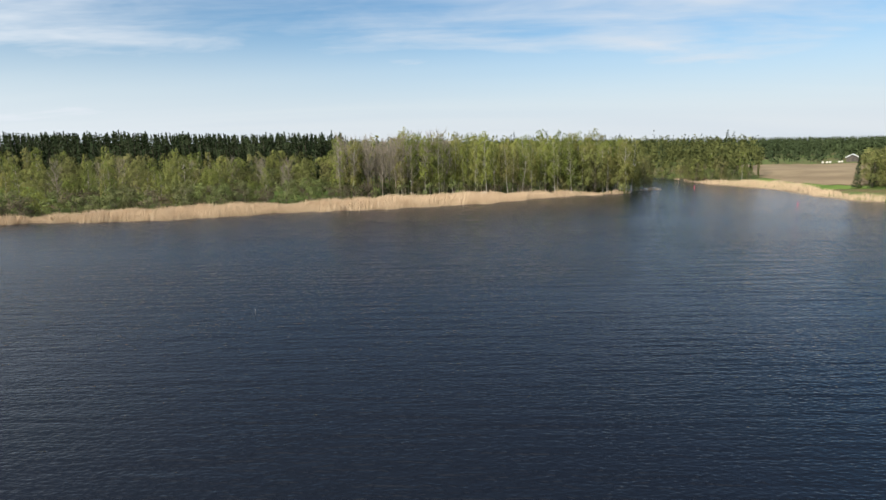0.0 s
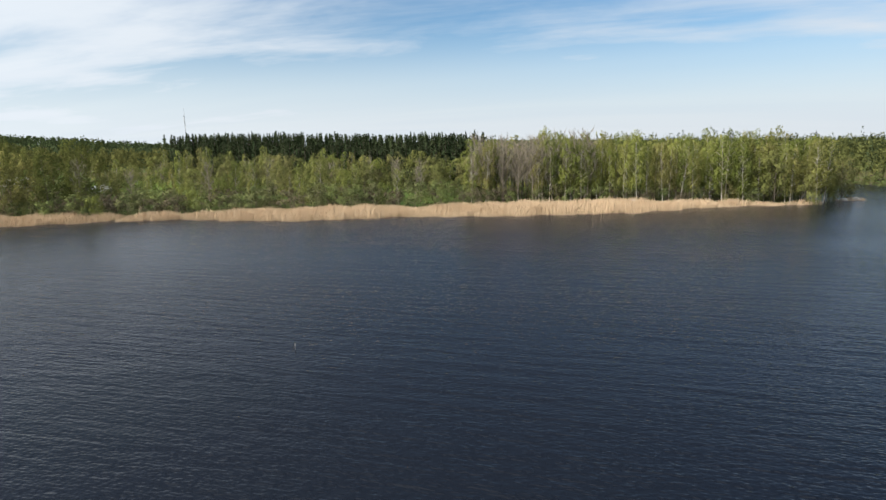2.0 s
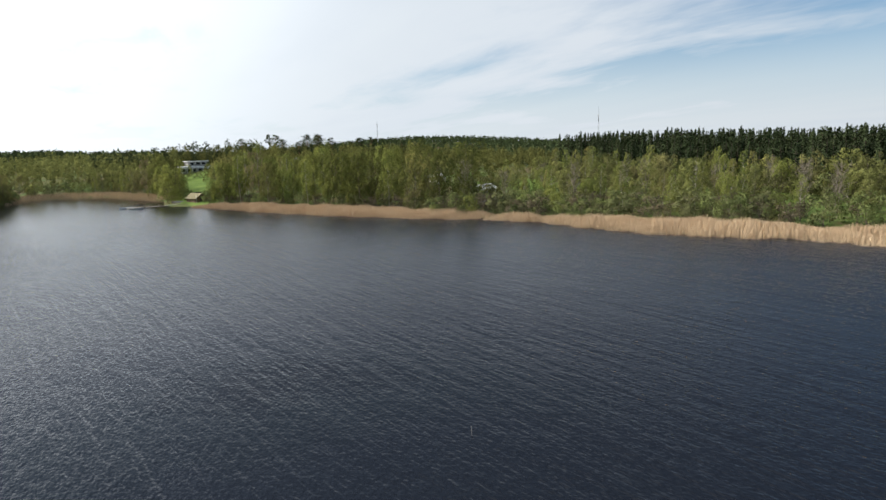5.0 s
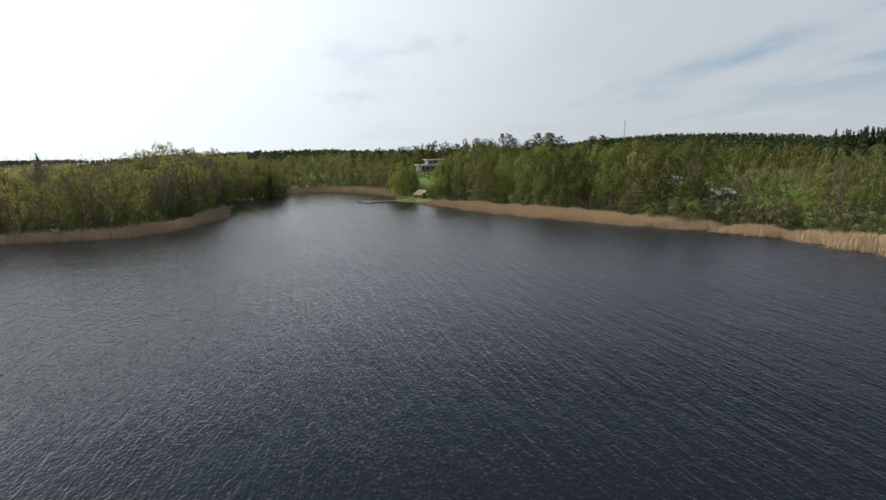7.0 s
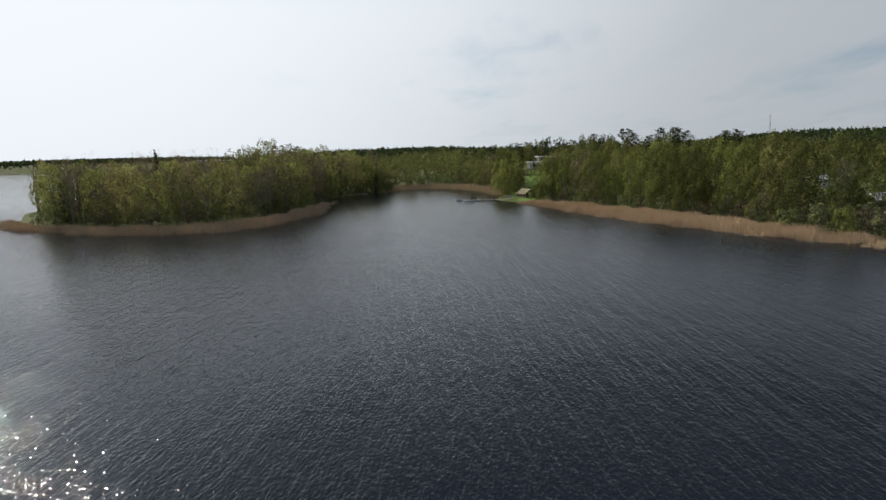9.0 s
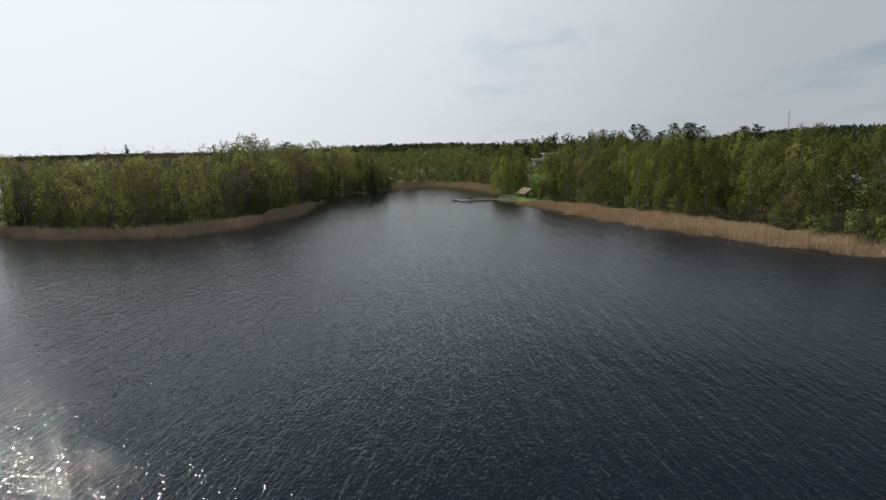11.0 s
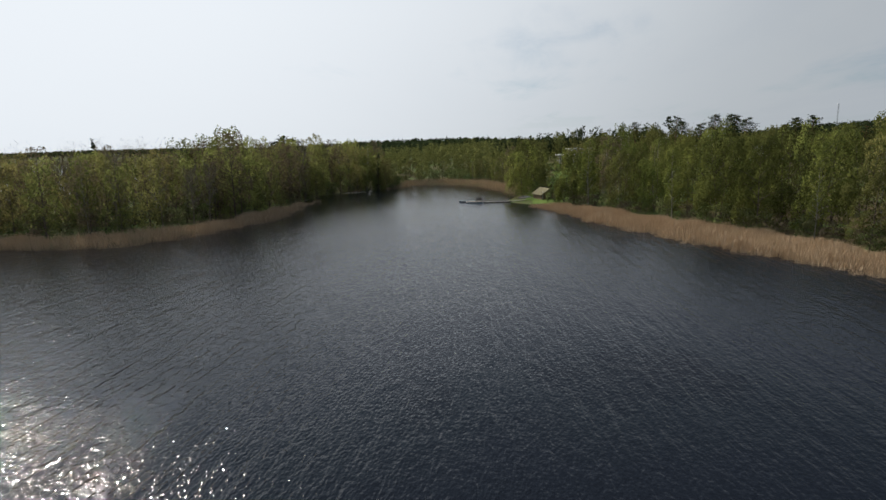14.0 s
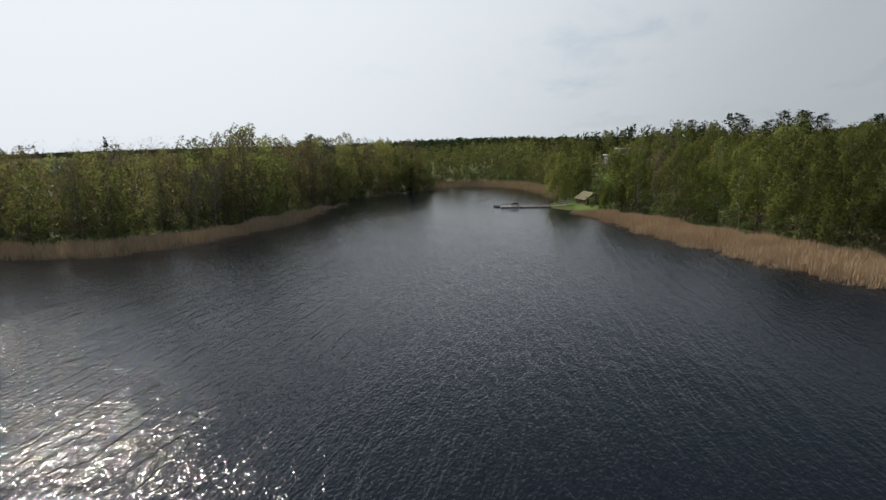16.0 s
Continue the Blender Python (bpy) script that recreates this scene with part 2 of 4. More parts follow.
PALE_WALL = matt("pale_boards", (0.50, 0.47, 0.40), (0.64, 0.61, 0.54), 1.0, 0.8, 0.2)
GREY_WALL = matt("grey_boards", (0.16, 0.155, 0.15), (0.27, 0.26, 0.25), 1.0, 0.85, 0.3)
BROWN_WALL = matt("brown_boards", (0.13, 0.08, 0.05), (0.23, 0.15, 0.10), 1.0, 0.85, 0.3)
PANE = matt("window_glass", (0.012, 0.014, 0.018), (0.03, 0.034, 0.04), 0.5, 0.06, 0.0)
STEEL = matt("galvanised_steel", (0.28, 0.29, 0.30), (0.44, 0.45, 0.46), 1.5, 0.5, 0.1, metal=0.6)
RED_PAINT = matt("red_buoy_paint", (0.50, 0.06, 0.08), (0.62, 0.11, 0.13), 2.0, 0.45, 0.1)
BLACK_PAINT = matt("black_paint", (0.02, 0.02, 0.022), (0.05, 0.05, 0.055), 2.0, 0.5, 0.1)
STONE = matt("pale_stone", (0.30, 0.28, 0.25), (0.52, 0.49, 0.44), 1.5, 0.9, 0.6)
SOIL = matt("harrowed_soil", (0.15, 0.11, 0.068), (0.235, 0.18, 0.11), 0.06, 0.95, 0.6, grain=40)
GRASS = matt("mown_grass", (0.070, 0.115, 0.022), (0.13, 0.185, 0.042), 0.15, 0.95, 0.5, grain=30)

# ---- the lie of the land ----
NORTH_SHORE = [(58, 168), (52, 163), (48, 156), (37, 153), (29, 150), (21, 145), (13, 138), (7, 134), (-2, 131), (-12, 127), (-23, 124),
               (-34, 123), (-44, 117), (-53, 113), (-64, 111), (-72, 112), (-80, 111), (-92, 106), (-101, 99.5), (-110, 94.5), (-122, 88),
               (-137, 82), (-149, 77), (-163, 74), (-175, 70), (-184, 66), (-189, 60), (-197, 59), (-206, 61), (-218, 63), (-235, 60)]
COVE_SHORE = [(-255, 54), (-266, 47), (-272, 37), (-270, 27), (-247, 20), (-234, 11), (-218, 6)]
HEAD_SHORE = [(-200, 9), (-182, 11), (-167, 13.5), (-156, 14.5), (-143, 11.0), (-132, 7.8), (-124.5, 3), (-120.5, -5), (-120.5, -16), (-126, -30), (-135, -50), (-146, -62)]
FAR_SHORE = [(-160, -70), (-180, -84), (-225, -100), (-320, -125), (-520, -190), (-900, -330), (-1350, -700), (-1350, -1250), (-800, -1700), (0, -2000),
             (700, -1500), (900, -600), (500, -100), (260, 30), (160, 70), (115, 95), (97, 113)]
EAST_SHORE = [(90, 124), (86, 129), (85, 139), (87, 152), (86, 164), (83, 174), (79, 185), (79, 200), (79, 210), (73, 221)]
INLET = [(62, 229), (40, 232), (30, 224), (34, 205), (42, 185), (50, 174)]
LAKE = np.array(NORTH_SHORE + COVE_SHORE + HEAD_SHORE + FAR_SHORE + EAST_SHORE + INLET, float)


def inland(x, y, ring=LAKE):
    """Metres from the water's edge: above 0 on land, below 0 on the lake."""
    x, y = np.asarray(x, float), np.asarray(y, float)
    best, inside = np.full(x.shape, 1e12), np.zeros(x.shape, bool)
    for (ax, ay), (bx, by) in zip(ring, np.roll(ring, -1, 0)):
        dx, dy = bx - ax, by - ay
        f = np.clip(((x - ax) * dx + (y - ay) * dy) / (dx * dx + dy * dy), 0, 1)
        best = np.minimum(best, (x - ax - f * dx) ** 2 + (y - ay - f * dy) ** 2)
        if dy:
            inside ^= ((ay > y) != (by > y)) & (x < ax + (y - ay) * dx / dy)
    return np.where(inside, -1, 1) * np.sqrt(best)


def within(x, y, ring):
    return inland(x, y, np.array(ring, float)) < 0


# centre, reach along x and y, height
HILLS = [(-300, 150, 110, 70, 8.0), (-300, 85, 45, 40, 2.4), (-800, 540, 330, 190, 25), (-560, 90, 150, 110, 7), (-900, -30, 300, 260, 15), (-120, 330, 160, 120, 5),
         (-900, -700, 300, 200, 12), (-1900, -900, 500, 700, 20), (-1480, -1000, 180, 500, 5), (260, 900, 500, 260, 3), (900, 700, 500, 400, 5), (-300, 1300, 700, 350, 22), (-1600, 700, 500, 500, 30)]


def ground_height(x, y):
    x, y = np.asarray(x, float), np.asarray(y, float)
    d = inland(x, y)
    s = np.clip(d / 60, 0, 1)
    z = np.where(d < 0, np.maximum(d * 0.13 - 0.3, -2.5), -0.3 + 0.075 * np.minimum(d, 14) + 1.5 * s * s * (3 - 2 * s))
    for cx, cy, rx, ry, h in HILLS:
        z = z + s * h * np.exp(-((x - cx) / rx) ** 2 - ((y - cy) / ry) ** 2)
    return z + s * 0.5 * np.sin(x * 0.05 + 1) * np.sin(y * 0.043)


def level(x, y):
    return float(ground_height(np.array([x]), np.array([y]))[0])


def steps(lo, hi, fine, reach):
    """Grid lines: even inside lo..hi, then wider and wider out to reach."""
    line, grow = list(np.arange(lo, hi + 0.1, fine)), fine
    a, b = lo, hi
    while a > -reach or b < reach:
        grow *= 1.16
        a, b = a - grow, b + grow
        line = [max(a, -reach)] * (a > -reach - grow) + line + [min(b, reach)] * (b < reach + grow)
    return np.unique(np.array(line))


def mesh_of(name, verts, faces, material, smooth=False, normals=None):
    data = bpy.data.meshes.new(name)
    verts = np.asarray(verts, np.float32)
    faces = np.asarray(faces, np.int32)
    n, k = faces.shape
    data.vertices.add(len(verts))
    data.vertices.foreach_set("co", verts.ravel())
    data.loops.add(n * k)
    data.loops.foreach_set("vertex_index", faces.ravel())
    data.polygons.add(n)
    data.polygons.foreach_set("loop_start", np.arange(0, n * k, k, dtype=np.int32))
    data.polygons.foreach_set("use_smooth", np.full(n, smooth))
    data.update(calc_edges=True)
    data.materials.append(material)
    if normals is not None:
        data.polygons.foreach_set("use_smooth", np.full(n, True))
        data.normals_split_custom_set_from_vertices(np.asarray(normals, np.float32))
    return data


def sheet(name, xs, ys, height, material, keep=None, smooth=True):
    gx, gy = np.meshgrid(xs, ys, indexing="ij")
    gz = height(gx.ravel(), gy.ravel())
    verts = np.stack([gx.ravel(), gy.ravel(), gz], 1)
    i, j = np.meshgrid(np.arange(len(xs) - 1), np.arange(len(ys) - 1), indexing="ij")
    a = (i * len(ys) + j).ravel()
    faces = np.stack([a, a + len(ys), a + len(ys) + 1, a + 1], 1)
    if keep is not None:
        mid = verts[faces].mean(1)
        faces = faces[keep(mid[:, 0], mid[:, 1])]
    return new(name, mesh_of(name, verts, faces, material, smooth))


tagged(sheet("ground", steps(-340, 200, 4.0, 3300), steps(-110, 330, 4.0, 3300), ground_height, GROUND),
       "low wooded land with moss, grass and leaf litter round the lake", "ground", kind="structure")
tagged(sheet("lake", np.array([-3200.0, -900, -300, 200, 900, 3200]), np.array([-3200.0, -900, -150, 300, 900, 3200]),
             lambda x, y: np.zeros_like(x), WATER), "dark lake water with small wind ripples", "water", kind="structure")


# ---- growing things: shared shapes ----
def rod(points, radii, sides=6):
    """Verts and quads of a bent, tapering rod."""
    verts, faces = [], []
    pts = [Vector(p) for p in points]
    for i, p in enumerate(pts):
        way = (pts[min(i + 1, len(pts) - 1)] - pts[max(i - 1, 0)]).normalized()
        turn = way.to_track_quat("Z", "X").to_matrix()
        for s in range(sides):
            a = 2 * math.pi * s / sides
            verts.append(p + turn @ Vector((math.cos(a), math.sin(a), 0)) * radii[i])
    for i in range(len(pts) - 1):
        for s in range(sides):
            a, b = i * sides + s, i * sides + (s + 1) % sides
            faces.append((a, b, b + sides, a + sides))
    return np.array([tuple(v) for v in verts]), np.array(faces)


def joined(pieces):
    verts, faces, n = [], [], 0
    for v, f in pieces:
        verts.append(v)
        faces.append(f + n)
        n += len(v)
    return np.concatenate(verts), np.concatenate(faces)


def clumps(rng, centres, size, droop=0.0, flat=0.0, out=None, thin=0.62):
    """A small folded leaf spray at each centre, its face turned more or less out of the crown. Verts, faces, normals."""
    n = len(centres)
    size = size * rng.uniform(0.6, 1.35, n)[:, None]
    u = rng.normal(size=(n, 3))
    u[:, 2] = u[:, 2] * (1 - flat) - droop
    u /= np.linalg.norm(u, axis=1)[:, None]
    w = rng.normal(size=(n, 3))
    w[:, 2] *= 1 - flat
    w -= (w * u).sum(1)[:, None] * u
    w /= np.linalg.norm(w, axis=1)[:, None] + 1e-9
    if out is None:
        out = centres - np.column_stack([np.zeros((n, 2)), centres[:, 2] * 0.38 + centres[:, 2].mean() * 0.55])
    out = out / (np.linalg.norm(out, axis=1)[:, None] + 1e-6)
    w = np.where((np.cross(u, w) * out).sum(1)[:, None] < 0, -w, w)
    k = np.cross(u, w)
    a, b = size, size * thin
    quad = np.stack([centres - u * a, centres - w * b * 0.8 - k * a * 0.2, centres + u * a, centres + w * b * 0.8 - k * a * 0.2], 1)
    soft = out * 0.9 + k * 0.14 + np.array([0, 0, 0.15])
    soft /= np.linalg.norm(soft, axis=1)[:, None]
    return quad.reshape(-1, 3), np.arange(n * 4).reshape(n, 4), np.repeat(soft, 4, 0)


def stem_line(rng, h, lean, bends=6):
    x = y = 0.0
    line = []
    a = rng.uniform(0, 6.28)
    for i in range(bends + 1):
        f = i / bends
        line.append((x + lean * f * math.cos(a) * h, y + lean * f * math.sin(a) * h, f * h))
        x += rng.normal() * h * 0.006
        y += rng.normal() * h * 0.006
    return line


def broadleaf(seed, h, wide, low, n, size, limbs=14, upward=0.9, droop=0.25, stems=1, thick=0.011, tallness=1.1):
    """Trunk, limbs and crown as (verts, faces): limbs leave the trunk above low * h and carry billows of leaf sprays."""
    rng = np.random.default_rng(seed)
    trunk, arms, lobes = [], [], []
    for s in range(stems):
        line = stem_line(rng, h * rng.uniform(0.85, 1.0) if s else h, rng.uniform(0.0, 0.05) if stems == 1 else rng.uniform(0.08, 0.2))
        r = h * thick / math.sqrt(stems)
        trunk.append(rod(line, [r * (1.25 if i == 0 else 1) * (1 - 0.93 * i / 6) for i in range(7)], 6))
        count = max(5, limbs // stems)
        for i in range(count):
            f = low + (0.96 - low) * (i + rng.uniform(0, 0.8)) / count
            seg = min(int(f * 6), 5)
            p = Vector(line[seg]).lerp(Vector(line[seg + 1]), f * 6 - seg)
            q = (f - low) / (1 - low)
            reach = wide * (0.42 + 0.75 * math.sin(math.pi * min(1, 0.22 + 0.78 * q)) ** 0.8) * rng.uniform(0.6, 1.15)
            a = i * 2.4 + rng.uniform(-0.5, 0.5)
            tip = p + Vector((math.cos(a) * reach, math.sin(a) * reach, reach * upward * rng.uniform(0.5, 1.1)))
            tip.z = min(tip.z, h * 1.0)
            elbow = p.lerp(tip, 0.5) + Vector((0, 0, reach * 0.08))
            br = r * (1 - 0.9 * f) * 0.5 + 0.012
            arms.append(rod([p, elbow, tip], [br, br * 0.6, 0.008], 3))
            lobes.append((p.lerp(tip, rng.uniform(0.62, 0.95)), wide * rng.uniform(0.34, 0.56) * (1.12 - 0.45 * q)))
        lobes.append((Vector(line[-1]) - Vector((0, 0, wide * 0.30)), wide * 0.32))
    # leaf sprays lie on the outsides of the boughs' billows
    middle = np.array([tuple(c) for c, _ in lobes])
    radius = np.array([r for _, r in lobes])
    pick = rng.choice(len(lobes), n, p=radius ** 2 / (radius ** 2).sum())
    axis = middle[pick] * np.array([1, 1, 0])
    way = rng.normal(size=(n, 3))
    way /= np.linalg.norm(way, axis=1)[:, None]
    way += 0.55 * axis / (np.linalg.norm(axis, axis=1)[:, None] + 0.3) + np.array([0, 0, 0.22])
    way /= np.linalg.norm(way, axis=1)[:, None]
    size_of = radius[pick][:, None] * rng.uniform(0.55, 1.06, n)[:, None] ** 0.7
    points = middle[pick] + way * size_of * np.array([1, 1, tallness])
    points[:, 2] -= droop * radius[pick] * rng.uniform(0, 1.2, n)
    points[:, 2] = np.maximum(points[:, 2], 0.25)
    return joined(trunk), joined(arms), clumps(rng, points, size, droop + 0.3, out=way * 0.8 + axis / (np.linalg.norm(axis, axis=1)[:, None] + 0.3) * 0.25)


def spruce_shape(seed, h, wide, n, size, low=0.06):
    rng = np.random.default_rng(seed)
    trunk = rod([(0, 0, 0), (0, 0, h * 0.5), (0, 0, h * 0.99)], [h * 0.011, h * 0.007, 0.01], 6)
    arms, points = [], []
    whorls = 17
    for i in range(whorls):
        f = low + (0.97 - low) * i / whorls
        reach = wide * (1 - f) ** 0.85 * rng.uniform(0.92, 1.08) + 0.10
        for j in range(6):
            a = j * 1.047 + i * 0.6 + rng.uniform(-0.25, 0.25)
            r = reach * rng.uniform(0.7, 1.12)
            tip = (math.cos(a) * r, math.sin(a) * r, f * h - r * 0.28)
            if j % 2 == 0:
                arms.append(rod([(0, 0, f * h), tip], [0.03, 0.008], 3))
            m = max(2, int(n / whorls / 6 * (0.35 + 1.3 * (1 - f))))
            g = rng.uniform(0.1, 1.0, m) ** 0.7
            points.append(np.stack([np.array(tip[0]) * g, np.array(tip[1]) * g, f * h - r * 0.30 * g], 1) + rng.normal(size=(m, 3)) * np.array([0.08 + 0.08 * r, 0.08 + 0.08 * r, 0.24]))
    points.append(np.stack([rng.normal(size=14) * 0.06, rng.normal(size=14) * 0.06, rng.uniform(0.93, 1.01, 14) * h], 1))
    return joined([trunk] + arms), clumps(rng, np.concatenate(points), size, 0.5, 0.3)


def pine_shape(seed, h, wide, n, size):
    rng = np.random.default_rng(seed)
    line = stem_line(rng, h, 0.03)
    trunk = rod(line, [h * 0.014 * (1 - 0.8 * i / 6) for i in range(7)], 6)
    arms, points = [], []
    for i in range(15):
        f = 0.55 + 0.43 * i / 15
        p = Vector(line[-1]) * f
        a = i * 2.4 + rng.uniform(-0.4, 0.4)
        r = wide * (0.55 + 0.6 * math.sin(math.pi * (i + 1) / 15)) * rng.uniform(0.6, 1.1)
        tip = p + Vector((math.cos(a) * r, math.sin(a) * r, r * 0.25))
        arms.append(rod([p, p.lerp(tip, 0.6), tip], [0.07, 0.04, 0.015], 4))
        m = n // 15
        c = np.array(tip) * 0.75 + np.array(p) * 0.25
        points.append(c + rng.normal(size=(m, 3)) * np.array([r * 0.36, r * 0.36, r * 0.17]))
    return joined([trunk] + arms), clumps(rng, np.concatenate(points), size, 0.0, 0.4)


def bare_shape(seed, h, wide, twigs):
    """A tree still without leaves: trunk, limbs and a haze of thin twigs."""
    rng = np.random.default_rng(seed)
    line = stem_line(rng, h, 0.02)
    trunk = rod(line, [h * 0.011 * (1 - 0.9 * i / 6) for i in range(7)], 6)
    arms, fine = [], []
    for i in range(18):
        f = 0.25 + 0.7 * i / 18
        p = Vector((line[-1][0] * f, line[-1][1] * f, h * f))
        a, r = i * 2.4 + rng.uniform(-0.4, 0.4), wide * (1.15 - 0.8 * abs(f - 0.5)) * rng.uniform(0.6, 1.1)
        tip = p + Vector((math.cos(a) * r, math.sin(a) * r, r * rng.uniform(1.0, 1.7)))
        tip.z = min(tip.z, h * 1.02)
        arms.append(rod([p, p.lerp(tip, 0.5), tip], [0.05, 0.03, 0.01], 4))
        for j in range(twigs // 18):
            q = p.lerp(tip, rng.uniform(0.15, 1.0))
            e = q + Vector(rng.normal(size=3)) * r * 0.22 + Vector((math.cos(a) * 0.3, math.sin(a) * 0.3, rng.uniform(0.3, 1.1)))
            fine.append(rod([q, e], [0.024, 0.010], 3))
    return joined([trunk] + arms), joined(fine)


def part(name, data, parent, label=""):
    ob = new(name, data)
    ob.parent = parent
    if label:
        ob["label"] = label
    return ob


KINDS = {}


def tree_kind(key, name, shapes, mats, label, category, names=("trunk", "branching", "crown"), group=""):
    """One model for each shape: an empty with its trunk, limbs and crown, kept to be copied."""
    made = []
    if len(mats) < len(names):
        mats = (mats[0], *mats)
    for shape in shapes:
        top = new(name)
        top.empty_display_size = 0.5
        tagged(top, label, category, group)
        for nm, piece, mat in zip(names, shape, mats):
            ob = part(nm, mesh_of(nm, piece[0], piece[1], mat, nm == "trunk", piece[2] if len(piece) > 2 else None), top)
            if nm == "branching":
                tagged(ob, kind="stuff")
        made.append(top)
    KINDS[key] = {"models": made, "used": [False] * len(made)}


def plant(key, rng, x, y, scale=1.0, tall=1.0, sink=0.1, vary=0.1):
    kind = KINDS[key]
    i = int(rng.integers(len(kind["models"])))
    s = scale * rng.uniform(1 - vary, 1 + vary)
    m = pose(x, y, level(x, y) - sink, rng.normal() * 1.5, rng.normal() * 1.5, rng.uniform(0, 360)) @ Matrix.Diagonal((s, s, s * tall * rng.uniform(1 - vary * 0.6, 1 + vary * 0.6), 1))
    if not kind["used"][i]:
        kind["used"][i] = True
        kind["models"][i].matrix_basis = m
        return kind["models"][i]
    ob = kind["models"][i]
    keep = ob.matrix_basis.copy()
    ob.matrix_basis = Matrix.Identity(4)
    twin = copy_thing(ob, m)
    ob.matrix_basis = keep
    return twin


def scatter(rng, ring, gap, tries=6000, avoid=None, margin=None):
    """Places inside a ring, no two nearer than gap."""
    ring = np.array(ring, float)
    lo, hi = ring.min(0), ring.max(0)
    p = rng.uniform(lo, hi, (tries, 2))
    p = p[within(p[:, 0], p[:, 1], ring)]
    d = inland(p[:, 0], p[:, 1])
    p = p[d > (0.5 if margin is None else margin)]
    got = np.empty((0, 2))
    for q in p:
        if avoid and any(within(np.array([q[0]]), np.array([q[1]]), r)[0] for r in avoid):
            continue
        if len(got) == 0 or ((got - q) ** 2).sum(1).min() > gap * gap:
            got = np.vstack([got, q])
    return got


def grove(seed, ring, gap, mixture, tries=6000, avoid=None, margin=None, scale=(0.85, 1.1), vary=0.1):
    """Plants a mixture [(key, share, scale, tall)] over a ring."""
    rng = np.random.default_rng(seed)
    shares = np.array([m[1] for m in mixture], float)
    for x, y in scatter(rng, ring, gap, tries, avoid, margin):
        key, _, s, tall = mixture[rng.choice(len(mixture), p=shares / shares.sum())]
        plant(key, rng, x, y, s * rng.uniform(*scale), tall, vary=vary)


tree_kind("birch", "birch_tree", [broadleaf(10 + i, 13.6, 1.65, 0.20, 1650, 0.155, 26, 1.1, 0.5, 1, 0.0075, 1.7) for i in range(5)],
          (BIRCH_BARK, BIRCH_LEAF), "tall slender birch with pale trunk and fresh green leaves", "tree")
tree_kind("alder", "alder_tree", [broadleaf(30 + i, 10.6, 2.9, 0.08, 2000, 0.19, 17, 0.85, 0.25, 1 + i % 2, 0.009, 1.15) for i in range(5)],
          (BARK, ALDER_LEAF), "broad bank tree with olive-green spring leaves down to the ground", "tree")
tree_kind("bank", "bank_alder", [broadleaf(40 + i, 11.2, 3.2, 0.07, 3300, 0.165, 17, 0.85, 0.3, 1 + i % 2, 0.009, 1.25) for i in range(5)],
          (BARK, DARKENED_LEAF), "full olive-green alder, leaf colour darkened for shade, leaning over the reeds", "tree")
tree_kind("bud", "budding_aspen", [broadleaf(130 + i, 12.0, 2.2, 0.10, 1200, 0.16, 20, 1.0, 0.2, 1, 0.009, 1.3) for i in range(3)],
          (BARK, BROWN_WOOD), "grey-brown aspen just breaking into bud", "tree")
# alder form again, with the leaf colour brightened against the backlight
tree_kind("aspen", "aspen_tree", [broadleaf(140 + i, 11.0, 2.5, 0.06, 1700, 0.18, 17, 0.95, 0.25, 1, 0.009, 1.35) for i in range(4)],
          (BARK, BRIGHTENED_LEAF), "headland aspen, its yellow-green spring leaves brightened against the backlight", "tree")
tree_kind("willow", "willow_tree", [broadleaf(50 + i, 9.6, 2.8, 0.05, 3000, 0.15, 18, 0.8, 0.7, 2, 0.011, 1.5) for i in range(3)],
          (BARK, BIRCH_LEAF), "rounded bright green willow at the water's edge", "tree")
tree_kind("shrub", "shrub", [broadleaf(70 + i, 3.4, 1.55, 0.08, 620, 0.14, 12, 0.6, 0.1, 3, 0.011, 0.95) for i in range(4)],
          (BARK, BUSH_LEAF), "low round green bush behind the reeds", "bush", ("stem", "branching", "crown"))
tree_kind("brown", "brown_shrub", [broadleaf(80 + i, 3.2, 1.7, 0.08, 620, 0.13, 12, 0.6, 0.1, 3, 0.011, 0.95) for i in range(2)],
          (BARK, DRY_BUSH), "low grey-brown bush just coming into leaf", "bush", ("stem", "branching", "crown"))
tree_kind("spruce", "spruce_tree", [spruce_shape(90 + i, 13.4, 2.1, 900, 0.27) for i in range(4)],
          (BARK, NEEDLE), "dark green pointed spruce in a dense stand", "tree", ("trunk", "crown"))
tree_kind("pine", "pine_tree", [pine_shape(100 + i, 14.0, 2.3, 1300, 0.22) for i in range(2)],
          (PINE_BARK, PINE_NEEDLE), "pine with reddish trunk and dark flat-topped crown", "tree", ("trunk", "crown"))
tree_kind("bare", "bare_tree", [bare_shape(110 + i, 13.0, 1.9, 430) for i in range(3)],
          (TWIG, TWIG), "leafless pale grey-brown deciduous tree", "tree", ("trunk", "crown"))

